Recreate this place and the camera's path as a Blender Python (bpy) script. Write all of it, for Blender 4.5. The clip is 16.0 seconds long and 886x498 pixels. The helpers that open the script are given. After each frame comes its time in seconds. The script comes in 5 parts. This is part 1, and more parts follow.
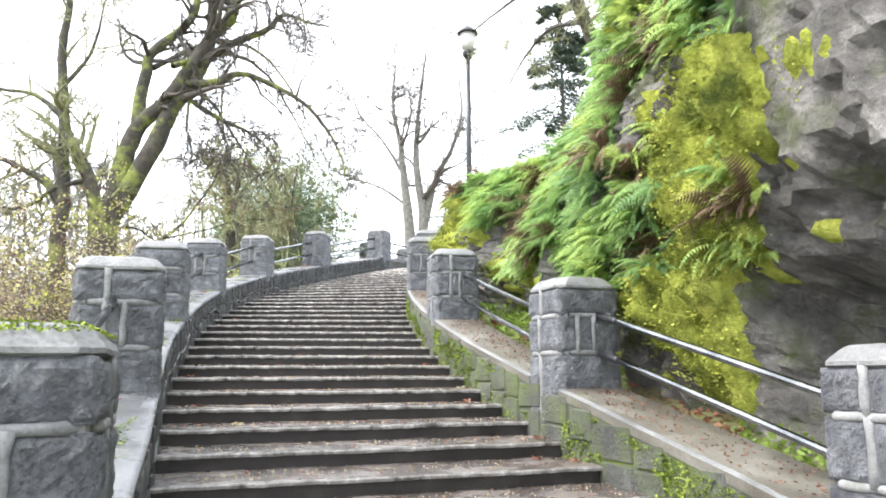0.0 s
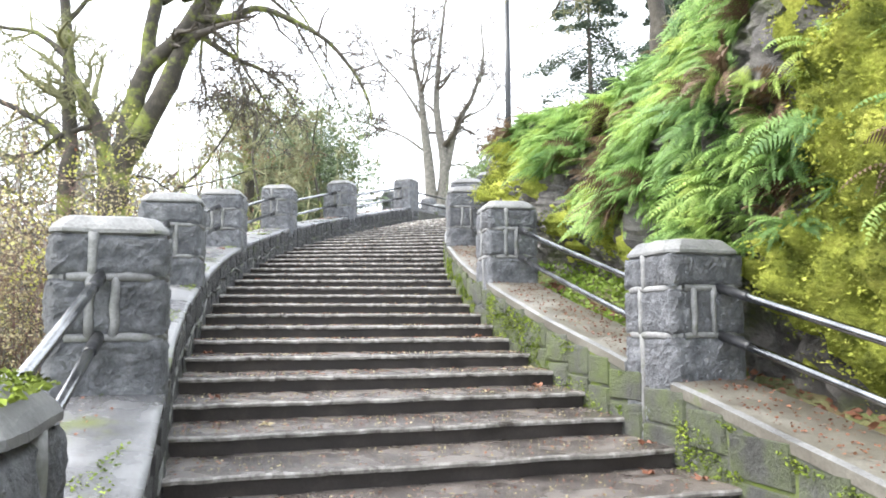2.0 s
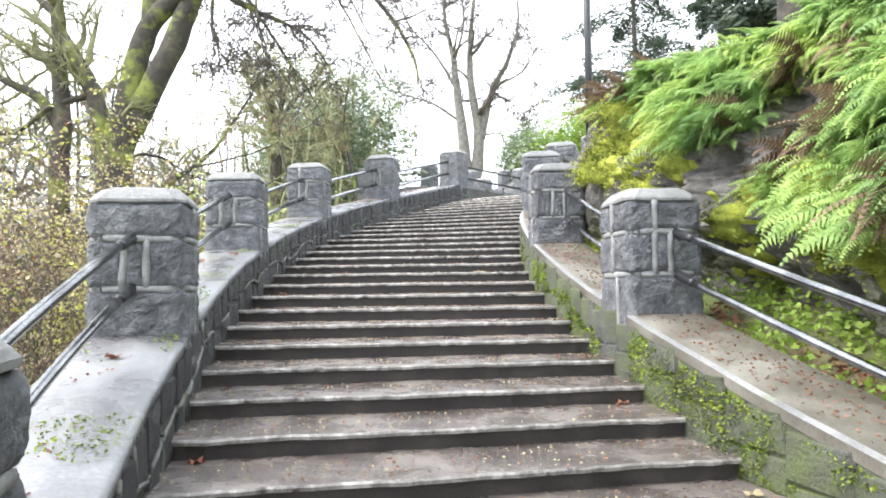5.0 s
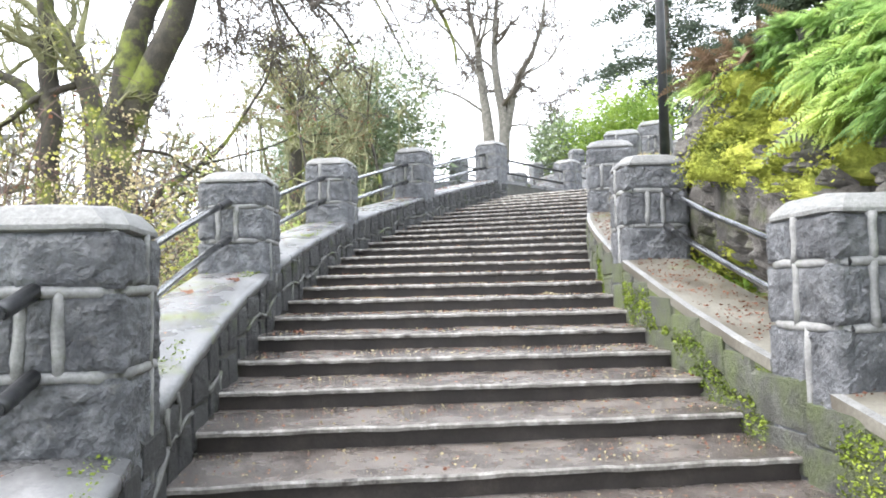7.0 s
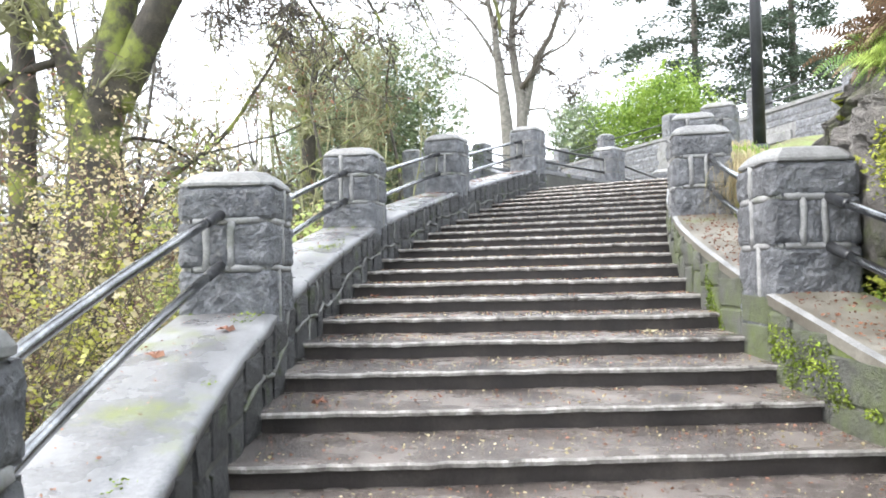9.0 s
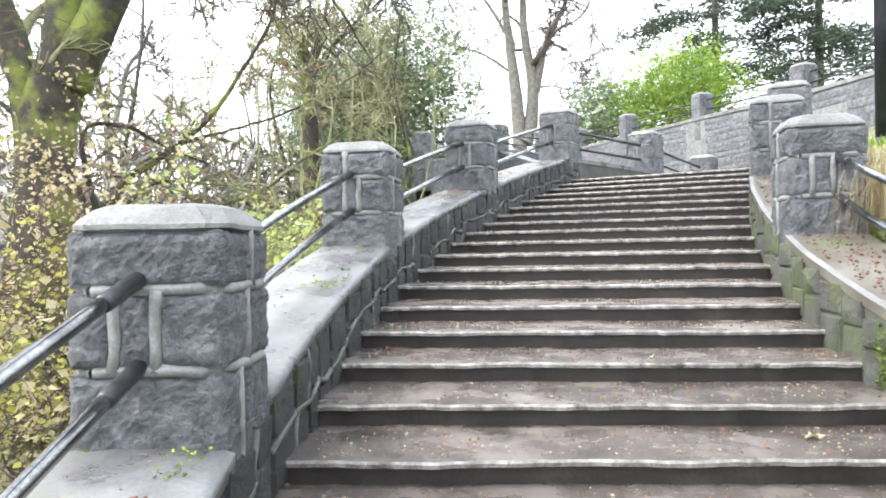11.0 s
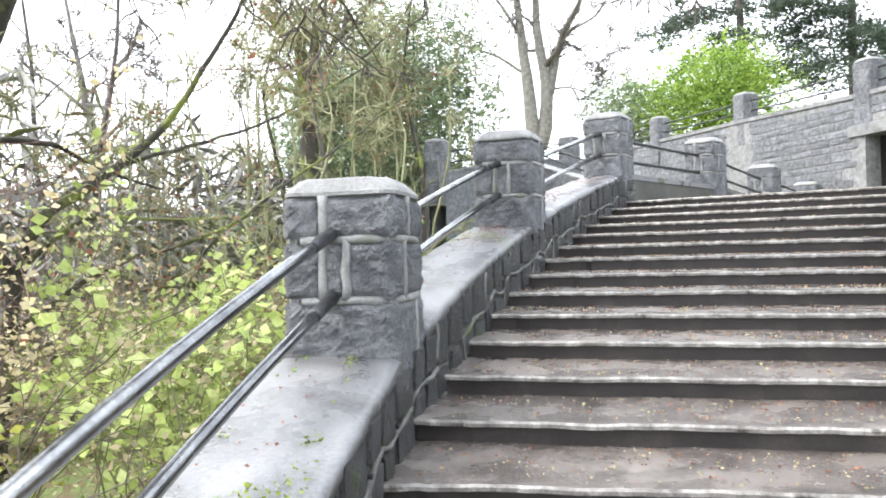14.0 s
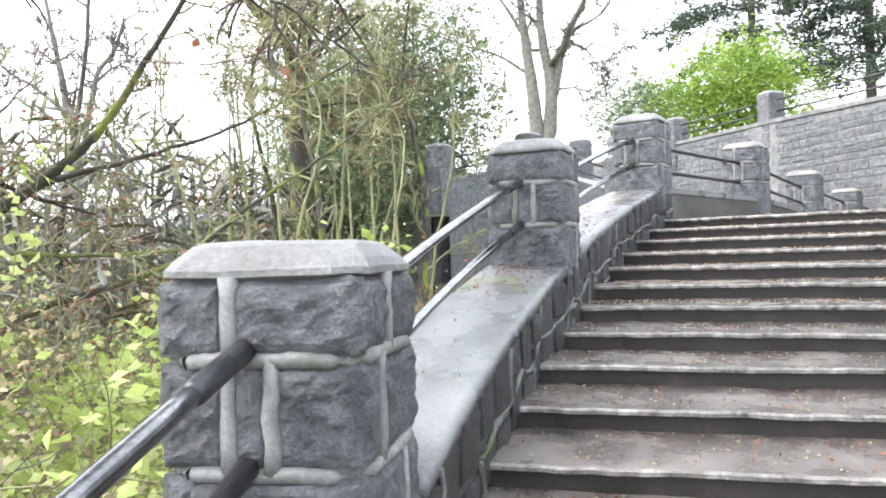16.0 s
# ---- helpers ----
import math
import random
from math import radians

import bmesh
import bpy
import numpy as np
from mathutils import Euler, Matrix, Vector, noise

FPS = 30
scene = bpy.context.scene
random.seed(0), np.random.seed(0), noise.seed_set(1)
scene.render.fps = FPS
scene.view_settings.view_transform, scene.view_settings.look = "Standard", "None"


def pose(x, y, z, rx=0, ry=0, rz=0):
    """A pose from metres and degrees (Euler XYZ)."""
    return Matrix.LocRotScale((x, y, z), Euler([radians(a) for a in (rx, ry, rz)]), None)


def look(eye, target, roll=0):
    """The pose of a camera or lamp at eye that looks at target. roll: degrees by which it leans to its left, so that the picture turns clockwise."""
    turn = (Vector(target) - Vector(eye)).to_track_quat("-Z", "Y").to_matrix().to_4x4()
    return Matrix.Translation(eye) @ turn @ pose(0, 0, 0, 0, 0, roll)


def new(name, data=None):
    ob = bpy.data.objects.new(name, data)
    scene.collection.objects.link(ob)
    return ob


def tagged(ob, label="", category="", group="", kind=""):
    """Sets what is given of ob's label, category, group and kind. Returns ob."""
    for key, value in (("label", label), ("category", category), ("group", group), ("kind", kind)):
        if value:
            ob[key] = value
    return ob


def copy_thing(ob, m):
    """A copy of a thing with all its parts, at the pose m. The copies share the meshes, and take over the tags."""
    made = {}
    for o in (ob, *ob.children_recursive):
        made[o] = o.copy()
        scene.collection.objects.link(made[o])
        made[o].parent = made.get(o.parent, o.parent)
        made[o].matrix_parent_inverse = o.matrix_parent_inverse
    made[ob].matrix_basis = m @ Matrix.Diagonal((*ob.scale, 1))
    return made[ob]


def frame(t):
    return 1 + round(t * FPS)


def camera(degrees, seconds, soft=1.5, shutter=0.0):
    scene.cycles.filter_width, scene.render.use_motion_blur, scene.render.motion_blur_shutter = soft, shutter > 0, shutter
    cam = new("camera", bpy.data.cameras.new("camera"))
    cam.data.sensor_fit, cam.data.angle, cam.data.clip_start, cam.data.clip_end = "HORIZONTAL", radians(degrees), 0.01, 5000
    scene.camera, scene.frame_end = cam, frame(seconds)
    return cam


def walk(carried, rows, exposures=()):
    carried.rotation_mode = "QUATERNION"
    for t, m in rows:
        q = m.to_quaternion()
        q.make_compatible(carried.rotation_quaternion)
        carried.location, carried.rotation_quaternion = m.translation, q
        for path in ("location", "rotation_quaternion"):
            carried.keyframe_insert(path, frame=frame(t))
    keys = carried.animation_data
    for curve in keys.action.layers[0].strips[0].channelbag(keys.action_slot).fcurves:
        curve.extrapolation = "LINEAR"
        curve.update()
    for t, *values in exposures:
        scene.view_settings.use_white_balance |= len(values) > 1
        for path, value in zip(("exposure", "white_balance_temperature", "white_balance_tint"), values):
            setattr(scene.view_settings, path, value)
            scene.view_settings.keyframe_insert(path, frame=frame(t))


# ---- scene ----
cam = camera(60.0, 16.0, 1.8)
PATH = [
    (0, (1.965, -2.716, 1.681), (1.624, -0.774, 2.013), -0.3),
    (0.5, (1.825, -2.546, 1.73), (1.459, -0.6, 2.01), -0.2),
    (1, (1.701, -2.305, 1.801), (1.339, -0.351, 2.024), -0.3),
    (1.5, (1.548, -1.928, 1.877), (1.173, 0.026, 2.083), -0.2),
    (2, (1.358, -1.513, 1.942), (0.968, 0.438, 2.141), -0.2),
    (2.5, (1.184, -1.091, 2.034), (0.79, 0.86, 2.235), -0.3),
    (3, (1.03, -0.684, 2.125), (0.615, 1.265, 2.298), -0.4),
    (3.5, (0.873, -0.274, 2.22), (0.44, 1.673, 2.363), -0.5),
    (4, (0.688, 0.147, 2.304), (0.246, 2.092, 2.441), -0.6),
    (4.2, (0.579, 0.335, 2.363), (0.134, 2.281, 2.486), -0.6),
    (6.3, (-0.265, 2.286, 2.758), (-0.772, 4.217, 2.88), -1.1),
    (6.5, (-0.357, 2.459, 2.794), (-0.864, 4.39, 2.909), -1.0),
    (7, (-0.55, 2.871, 2.9), (-1.075, 4.798, 3.004), -1.2),
    (7.5, (-0.734, 3.293, 2.995), (-1.263, 5.219, 3.088), -1.1),
    (8, (-0.941, 3.656, 3.079), (-1.488, 5.578, 3.163), -1.0),
    (8.5, (-1.167, 4.082, 3.182), (-1.719, 6.003, 3.253), -1.2),
    (8.7, (-1.258, 4.254, 3.216), (-1.812, 6.175, 3.286), -1.2),
    (10.8, (-2.063, 6.057, 3.691), (-2.633, 7.974, 3.698), -1.1),
    (11, (-2.135, 6.243, 3.727), (-2.706, 8.16, 3.734), -1.0),
    (11.5, (-2.324, 6.683, 3.82), (-2.897, 8.599, 3.827), -0.9),
    (12, (-2.511, 7.104, 3.915), (-3.088, 9.019, 3.923), -1.1),
    (12.5, (-2.649, 7.509, 4.007), (-3.229, 9.423, 4.016), -1.1),
    (13, (-2.806, 7.908, 4.084), (-3.391, 9.82, 4.095), -1.3),
    (13.5, (-2.909, 8.279, 4.157), (-3.5, 10.189, 4.169), -1.6),
    (14, (-3.048, 8.703, 4.26), (-3.643, 10.613, 4.275), -1.4),
    (14.5, (-3.202, 9.139, 4.358), (-3.797, 11.048, 4.376), -1.4),
    (15, (-3.292, 9.49, 4.408), (-3.888, 11.399, 4.422), -1.4),
    (15.5, (-3.433, 9.919, 4.493), (-4.03, 11.828, 4.506), -1.3),
    (16, (-3.559, 10.314, 4.592), (-4.16, 12.221, 4.611), -1.7),
]
walk(cam, [(t, look(eye, target, roll)) for t, eye, target, roll in PATH])

# ---- light ----
scene.view_settings.exposure = 1.93
world = bpy.data.worlds.new("overcast_sky")
scene.world = world
world.use_nodes = True
wt = world.node_tree
bg = wt.nodes["Background"]
sky = wt.nodes.new("ShaderNodeTexSky")
sky.sky_type = 'NISHITA'
sky.sun_disc = False
sky.sun_elevation = radians(51)
sky.sun_rotation = radians(-112)
sky.air_density, sky.dust_density, sky.ozone_density = 1.0, 6.0, 1.0
veil = wt.nodes.new("ShaderNodeMix")
veil.data_type = 'RGBA'
veil.inputs[0].default_value = 0.8
veil.inputs[7].default_value = (10.7, 11.3, 12.1, 1)
wt.links.new(sky.outputs[0], veil.inputs[6])
wt.links.new(veil.outputs[2], bg.inputs[0])
bg.inputs[1].default_value = 0.1
sun = new("sun", bpy.data.lights.new("sun", 'SUN'))
sun.data.energy, sun.data.angle, sun.data.color = 1.5, radians(30), (1, 0.97, 0.92)
sun.matrix_world = look((0, 0, 40), (30, 12, 0))

# ---- the stair's curved line: s metres along its middle, o metres to the right ----
X0, Y0, H0, K1, K2, HALF = 0.312, 3.1, 0.51868, -0.03527, -0.000603, 1.483
SS = np.arange(-14.0, 34.0, 0.05)
HH = np.where(SS < 0, H0 + 0.012 * SS, H0 + K1 * SS + K2 * SS * SS)
XX, YY = np.cumsum(-np.sin(HH) * 0.05), np.cumsum(np.cos(HH) * 0.05)
i0 = int(np.argmin(abs(SS)))
XX, YY = XX - XX[i0] + X0, YY - YY[i0] + Y0
RISE, TREAD, SLOPE = 0.125, 0.577, 0.2165
S_TOP, S_LOW = 16.86, -10.26      # top and bottom nosing


def heading(s):
    return H0 + 0.012 * s if s < 0 else H0 + K1 * s + K2 * s * s


def at(s, o, z=0.0):
    """The place s along and o right of the stair's middle."""
    h = heading(s)
    return Vector((float(np.interp(s, SS, XX)) + o * math.cos(h), float(np.interp(s, SS, YY)) + o * math.sin(h), z))


def nose(s):
    """Height of the line of nosings."""
    return 1.25 + SLOPE * (min(max(s, S_LOW), S_TOP) + 0.2)


def kerb(s):
    """Height of the coping."""
    return nose(s) + 0.39


def half(side, s):
    """From the middle to the wall's face, which is not quite even."""
    if side < 0:
        return HALF + float(np.interp(s, (-10, -3.2, -0.3, 3, 6.6, 9.97, 13.3, 17), (0.25, 0.08, 0, -0.03, 0.03, 0.06, -0.05, 0)))
    return HALF + float(np.interp(s, (9, 13.4, 17), (0, 0.18, 0.3)))


def to_so(x, y):
    i = int(np.argmin((XX - x) ** 2 + (YY - y) ** 2))
    h = HH[i]
    return float(SS[i]), (x - XX[i]) * math.cos(h) + (y - YY[i]) * math.sin(h)


# ---- materials ----
def nodes_of(m):
    m.use_nodes = True
    return m.node_tree, m.node_tree.nodes["Principled BSDF"]


def ramp(t, fac, stops):
    r = t.nodes.new("ShaderNodeValToRGB")
    while len(r.color_ramp.elements) < len(stops):
        r.color_ramp.elements.new(0.5)
    for e, (p, c) in zip(r.color_ramp.elements, stops):
        e.position, e.color = p, (*c, 1)
    t.links.new(fac, r.inputs[0])
    return r.outputs[0]


def noise_of(t, scale, detail=6, rough=0.6, coord=None, stretch=None):
    n = t.nodes.new("ShaderNodeTexNoise")
    n.inputs["Scale"].default_value, n.inputs["Detail"].default_value, n.inputs["Roughness"].default_value = scale, detail, rough
    c = t.nodes.new("ShaderNodeNewGeometry").outputs["Position"] if coord is None else coord
    if stretch:
        mp = t.nodes.new("ShaderNodeMapping")
        mp.inputs["Scale"].default_value = stretch
        t.links.new(c, mp.inputs[0])
        c = mp.outputs[0]
    t.links.new(c, n.inputs["Vector"])
    return n.outputs[0]


def blend(t, fac, a, b, kind='MIX'):
    m = t.nodes.new("ShaderNodeMix")
    m.data_type, m.blend_type = 'RGBA', kind
    for i, v in ((0, fac), (6, a), (7, b)):
        if isinstance(v, (int, float)):
            m.inputs[i].default_value = v
        elif isinstance(v, tuple):
            m.inputs[i].default_value = (*v, 1)
        else:
            t.links.new(v, m.inputs[i])
    return m.outputs[2]


def surface(name, dark, mid, light, scale=3.0, fine=40.0, rough=(0.5, 0.8), bump=0.4, depth=0.01, stain=None, stain_scale=1.2, stain_at=(0.55, 0.68), metal=0.0, island=0.0, thin=0.0, spec=0.5):
    """Two scales of variation, a stain with a shape of its own, fine relief."""
    m = bpy.data.materials.new(name)
    t, b = nodes_of(m)
    big, small = noise_of(t, scale), noise_of(t, fine, 8, 0.7)
    col = ramp(t, big, [(0.3, dark), (0.5, mid), (0.7, light)])
    grit = ramp(t, small, [(0.3, (0.62, 0.62, 0.62)), (0.7, (1.25, 1.25, 1.25))])
    col = blend(t, 0.8, col, grit, 'MULTIPLY')
    if stain:
        where = ramp(t, noise_of(t, stain_scale, 9, 0.65), [(stain_at[0], (0, 0, 0)), (stain_at[1], (1, 1, 1))])
        col = blend(t, where, col, stain)
    if island:
        info = t.nodes.new("ShaderNodeObjectInfo").outputs["Random"]
        geo = t.nodes.new("ShaderNodeNewGeometry").outputs["Random Per Island"]
        for r in (info, geo):
            col = blend(t, island, col, ramp(t, r, [(0, (0.5, 0.5, 0.5)), (1, (1.4, 1.4, 1.4))]), 'MULTIPLY')
    t.links.new(col, b.inputs["Base Color"])
    t.links.new(ramp(t, big, [(0.35, (rough[0],) * 3), (0.65, (rough[1],) * 3)]), b.inputs["Roughness"])
    b.inputs["Metallic"].default_value = metal
    b.inputs["Specular IOR Level"].default_value = spec
    if bump:
        bp = t.nodes.new("ShaderNodeBump")
        bp.inputs["Strength"].default_value, bp.inputs["Distance"].default_value = bump, depth
        t.links.new(small, bp.inputs["Height"])
        t.links.new(bp.outputs[0], b.inputs["Normal"])
    if thin:
        tr = t.nodes.new("ShaderNodeBsdfTranslucent")
        t.links.new(col, tr.inputs[0])
        mx = t.nodes.new("ShaderNodeMixShader")
        mx.inputs[0].default_value = thin
        t.links.new(b.outputs[0], mx.inputs[1])
        t.links.new(tr.outputs[0], mx.inputs[2])
        t.links.new(mx.outputs[0], t.nodes["Material Output"].inputs[0])
    return m


M_STEP = surface("wet_step_concrete", (0.05, 0.042, 0.039), (0.11, 0.094, 0.086), (0.185, 0.163, 0.15), 2.6, 75, (0.06, 0.42), 0.8, 0.008, (0.042, 0.034, 0.03), 3.4, (0.54, 0.68))
# Worn nosing edge, paler still to paint in its wet sky glint.
M_NOSE = surface("worn_glinting_nosing_concrete", (0.13, 0.12, 0.11), (0.24, 0.225, 0.21), (0.42, 0.40, 0.38), 11, 70, (0.08, 0.35), 0.5, 0.006, (0.06, 0.052, 0.047), 7, (0.55, 0.66))
# Riser concrete darkened far below the treads to paint in overhang shade.
M_RISER = surface("shaded_riser_concrete", (0.016, 0.013, 0.012), (0.032, 0.026, 0.024), (0.062, 0.052, 0.046), 4, 50, (0.4, 0.7), 0.6, 0.006)
M_STONE = surface("rock_faced_basalt", (0.088, 0.093, 0.106), (0.178, 0.185, 0.205), (0.30, 0.308, 0.332), 9, 48, (0.45, 0.75), 1.0, 0.06, (0.2, 0.2, 0.2), 14, (0.6, 0.72), island=0.35)
M_WALLSTONE = surface("dark_rubble_stone", (0.03, 0.031, 0.033), (0.06, 0.061, 0.064), (0.11, 0.112, 0.115), 6, 30, (0.4, 0.75), 1.0, 0.08, (0.06, 0.08, 0.03), 4, (0.58, 0.7), island=0.4)
M_MORTAR = surface("raised_mortar", (0.14, 0.14, 0.143), (0.215, 0.216, 0.218), (0.295, 0.296, 0.295), 7, 60, (0.6, 0.85), 0.5, 0.004, (0.12, 0.13, 0.1), 5)
M_JOINT = surface("old_wall_joint", (0.08, 0.08, 0.078), (0.13, 0.13, 0.125), (0.2, 0.2, 0.19), 7, 50, (0.6, 0.85), 0.8, 0.01, (0.07, 0.09, 0.03), 3, (0.55, 0.68))
M_CAP = surface("weathered_cap_concrete", (0.12, 0.12, 0.122), (0.195, 0.196, 0.198), (0.275, 0.276, 0.275), 4, 50, (0.35, 0.65), 0.9, 0.012, (0.14, 0.16, 0.07), 2.4, (0.6, 0.72))
M_COPE = surface("wet_coping_concrete", (0.115, 0.116, 0.122), (0.18, 0.182, 0.192), (0.25, 0.252, 0.265), 2.4, 50, (0.14, 0.5), 0.6, 0.006, (0.15, 0.175, 0.06), 1.5, (0.57, 0.7))
M_COPE_R = surface("earthy_coping_concrete", (0.085, 0.075, 0.062), (0.14, 0.13, 0.11), (0.21, 0.2, 0.175), 2.2, 50, (0.3, 0.6), 0.4, 0.004, (0.1, 0.14, 0.03), 1.6, (0.6, 0.7))
M_WALL = surface("dark_wall_mortar", (0.042, 0.042, 0.038), (0.078, 0.078, 0.072), (0.132, 0.132, 0.120), 4, 40, (0.5, 0.8), 0.7, 0.01, (0.06, 0.08, 0.03), 2.0, (0.6, 0.72))
M_MOSSWALL = surface("mossy_wall_joint", (0.055, 0.055, 0.048), (0.09, 0.094, 0.078), (0.14, 0.145, 0.12), 3, 60, (0.7, 0.9), 0.8, 0.012, (0.12, 0.16, 0.03), 2.2, (0.5, 0.62))
M_MOSSSTONE = surface("damp_mossy_stone", (0.04, 0.04, 0.037), (0.075, 0.077, 0.07), (0.125, 0.128, 0.115), 5, 35, (0.5, 0.8), 1.0, 0.03, (0.10, 0.13, 0.035), 2.6, (0.42, 0.7), island=0.12)
M_RAIL = surface("worn_painted_steel", (0.1, 0.103, 0.11), (0.24, 0.245, 0.255), (0.42, 0.425, 0.43), 3, 60, (0.1, 0.26), 0.15, 0.002, metal=1.0)
M_GRIP = surface("black_rail_sleeve", (0.012, 0.013, 0.016), (0.022, 0.023, 0.027), (0.04, 0.042, 0.046), 8, 60, (0.3, 0.5), 0.2, 0.002)
M_ROCK = surface("cliff_rock", (0.05, 0.046, 0.044), (0.15, 0.14, 0.132), (0.34, 0.32, 0.305), 2.6, 16, (0.6, 0.9), 1.0, 0.08, (0.09, 0.11, 0.03), 1.6, (0.52, 0.66))
M_WALLMOSS = surface("damp_wall_moss", (0.07, 0.11, 0.02), (0.18, 0.245, 0.04), (0.33, 0.40, 0.07), 4.5, 40, (0.8, 0.95), 0.6, 0.02, (0.09, 0.11, 0.03), 3, (0.5, 0.66), spec=0.1, island=0.6)
M_MOSS = surface("golden_moss", (0.19, 0.225, 0.045), (0.43, 0.475, 0.085), (0.76, 0.77, 0.18), 4.5, 40, (0.8, 0.95), 1.0, 0.05, (0.1, 0.13, 0.03), 2.2, (0.5, 0.66), spec=0.1, island=0.6)
M_FERN = surface("fern_green", (0.11, 0.215, 0.10), (0.26, 0.395, 0.125), (0.50, 0.585, 0.165), 1.1, 20, (0.4, 0.6), 0, 0.01, island=0.55, thin=0.45, spec=0.15)
M_FERN_OLD = surface("fern_dead", (0.1, 0.065, 0.042), (0.18, 0.12, 0.08), (0.27, 0.19, 0.13), 1.3, 20, (0.6, 0.8), 0, 0.01, island=0.4, thin=0.2, spec=0.2)
M_BARK = surface("dark_bark", (0.027, 0.023, 0.020), (0.068, 0.059, 0.050), (0.126, 0.113, 0.095), 4, 35, (0.7, 0.9), 1.0, 0.03)
M_BARK_MOSS = surface("mossy_bark", (0.032, 0.027, 0.024), (0.068, 0.060, 0.048), (0.120, 0.108, 0.084), 4, 35, (0.7, 0.9), 1.0, 0.04, (0.22, 0.255, 0.055), 1.6, (0.5, 0.62))
M_BARK_PALE = surface("grey_bark", (0.09, 0.082, 0.075), (0.16, 0.15, 0.135), (0.25, 0.235, 0.21), 3, 25, (0.7, 0.9), 0.8, 0.03)
M_TWIG = surface("grey_twigs", (0.049, 0.042, 0.036), (0.088, 0.075, 0.066), (0.146, 0.127, 0.108), 2, 20, (0.7, 0.9), 0)
M_TWIG_OLIVE = surface("lichen_twigs", (0.14, 0.14, 0.075), (0.235, 0.235, 0.125), (0.35, 0.35, 0.2), 2, 20, (0.7, 0.9), 0)
M_TWIG_RED = surface("reddish_stems", (0.1, 0.055, 0.05), (0.17, 0.1, 0.09), (0.26, 0.17, 0.14), 2, 20, (0.7, 0.9), 0)
M_LEAF_DARK = surface("evergreen_leaves", (0.085, 0.135, 0.08), (0.19, 0.25, 0.135), (0.34, 0.38, 0.21), 1.2, 20, (0.35, 0.6), 0, island=0.4, thin=0.25)
M_LEAF_BRIGHT = surface("bright_shrub_leaves", (0.11, 0.2, 0.025), (0.22, 0.34, 0.05), (0.36, 0.47, 0.09), 1.2, 20, (0.4, 0.6), 0, island=0.4, thin=0.35)
M_LEAF_YELLOW = surface("yellowing_leaves", (0.25, 0.24, 0.05), (0.42, 0.42, 0.1), (0.58, 0.55, 0.25), 1.4, 20, (0.5, 0.7), 0, island=0.4, thin=0.4)
M_LEAF_LIME = surface("lime_shrub_leaves", (0.26, 0.34, 0.09), (0.42, 0.50, 0.16), (0.58, 0.62, 0.30), 1.4, 20, (0.4, 0.6), 0, island=0.4, thin=0.4)
M_LEAF_PALE = surface("pale_dry_leaves", (0.35, 0.28, 0.16), (0.5, 0.43, 0.26), (0.62, 0.56, 0.38), 1.4, 20, (0.6, 0.8), 0, island=0.4, thin=0.4)
M_LEAF_RUST = surface("rusty_dead_leaves", (0.14, 0.06, 0.035), (0.24, 0.1, 0.06), (0.34, 0.17, 0.1), 1.4, 20, (0.5, 0.7), 0, island=0.4, thin=0.25)
M_CONIFER = surface("conifer_needles", (0.025, 0.045, 0.030), (0.050, 0.075, 0.050), (0.085, 0.115, 0.075), 1, 12, (0.6, 0.8), 0, island=0.4, thin=0.2)
M_GROUND = surface("leafy_ground", (0.10, 0.08, 0.05), (0.15, 0.165, 0.065), (0.2, 0.28, 0.08), 0.8, 14, (0.8, 0.95), 1.0, 0.04, (0.16, 0.1, 0.06), 1.7, (0.55, 0.68))
# Far stems are paled in colour to stand in for haze.
M_FAR = surface("haze_paled_far_stems", (0.17, 0.165, 0.15), (0.26, 0.255, 0.235), (0.35, 0.345, 0.32), 0.3, 3, (0.9, 1), 0)
M_BLACK = surface("black_post_paint", (0.012, 0.014, 0.018), (0.02, 0.022, 0.027), (0.035, 0.038, 0.044), 6, 50, (0.3, 0.5), 0.2, 0.002)
M_GLASS = surface("milky_lamp_glass", (0.480, 0.480, 0.464), (0.560, 0.560, 0.544), (0.600, 0.600, 0.584), 6, 50, (0.2, 0.3), 0)
M_DARK = surface("tunnel_shadow_plaster", (0.03, 0.03, 0.03), (0.05, 0.05, 0.05), (0.07, 0.07, 0.07), 2, 20, (0.8, 0.9), 0.3)


# ---- mesh helpers ----
def mesh_of(name, verts, faces, materials, smooth=False, index=None):
    me = bpy.data.meshes.new(name)
    me.from_pydata([tuple(v) for v in verts], [], faces)
    for m in materials if isinstance(materials, (list, tuple)) else [materials]:
        me.materials.append(m)
    if index is not None:
        me.polygons.foreach_set("material_index", index)
    if smooth:
        me.polygons.foreach_set("use_smooth", [True] * len(me.polygons))
    me.update()
    return me


def piece(name, me, parent=None, m=None, label=""):
    ob = new(name, me)
    if parent is not None:
        ob.parent = parent
    if m is not None:
        ob.matrix_basis = m
    return tagged(ob, label) if label else ob


def thing(name, label, category, group="", kind="", m=None):
    ob = new(name)
    ob.empty_display_size = 0.2
    if m is not None:
        ob.matrix_basis = m
    return tagged(ob, label, category, group, kind)


def bm_mesh(name, bm, materials, smooth=False):
    me = bpy.data.meshes.new(name)
    bm.normal_update()
    bm.to_mesh(me)
    bm.free()
    for m in materials if isinstance(materials, (list, tuple)) else [materials]:
        me.materials.append(m)
    if smooth:
        me.polygons.foreach_set("use_smooth", [True] * len(me.polygons))
    return me


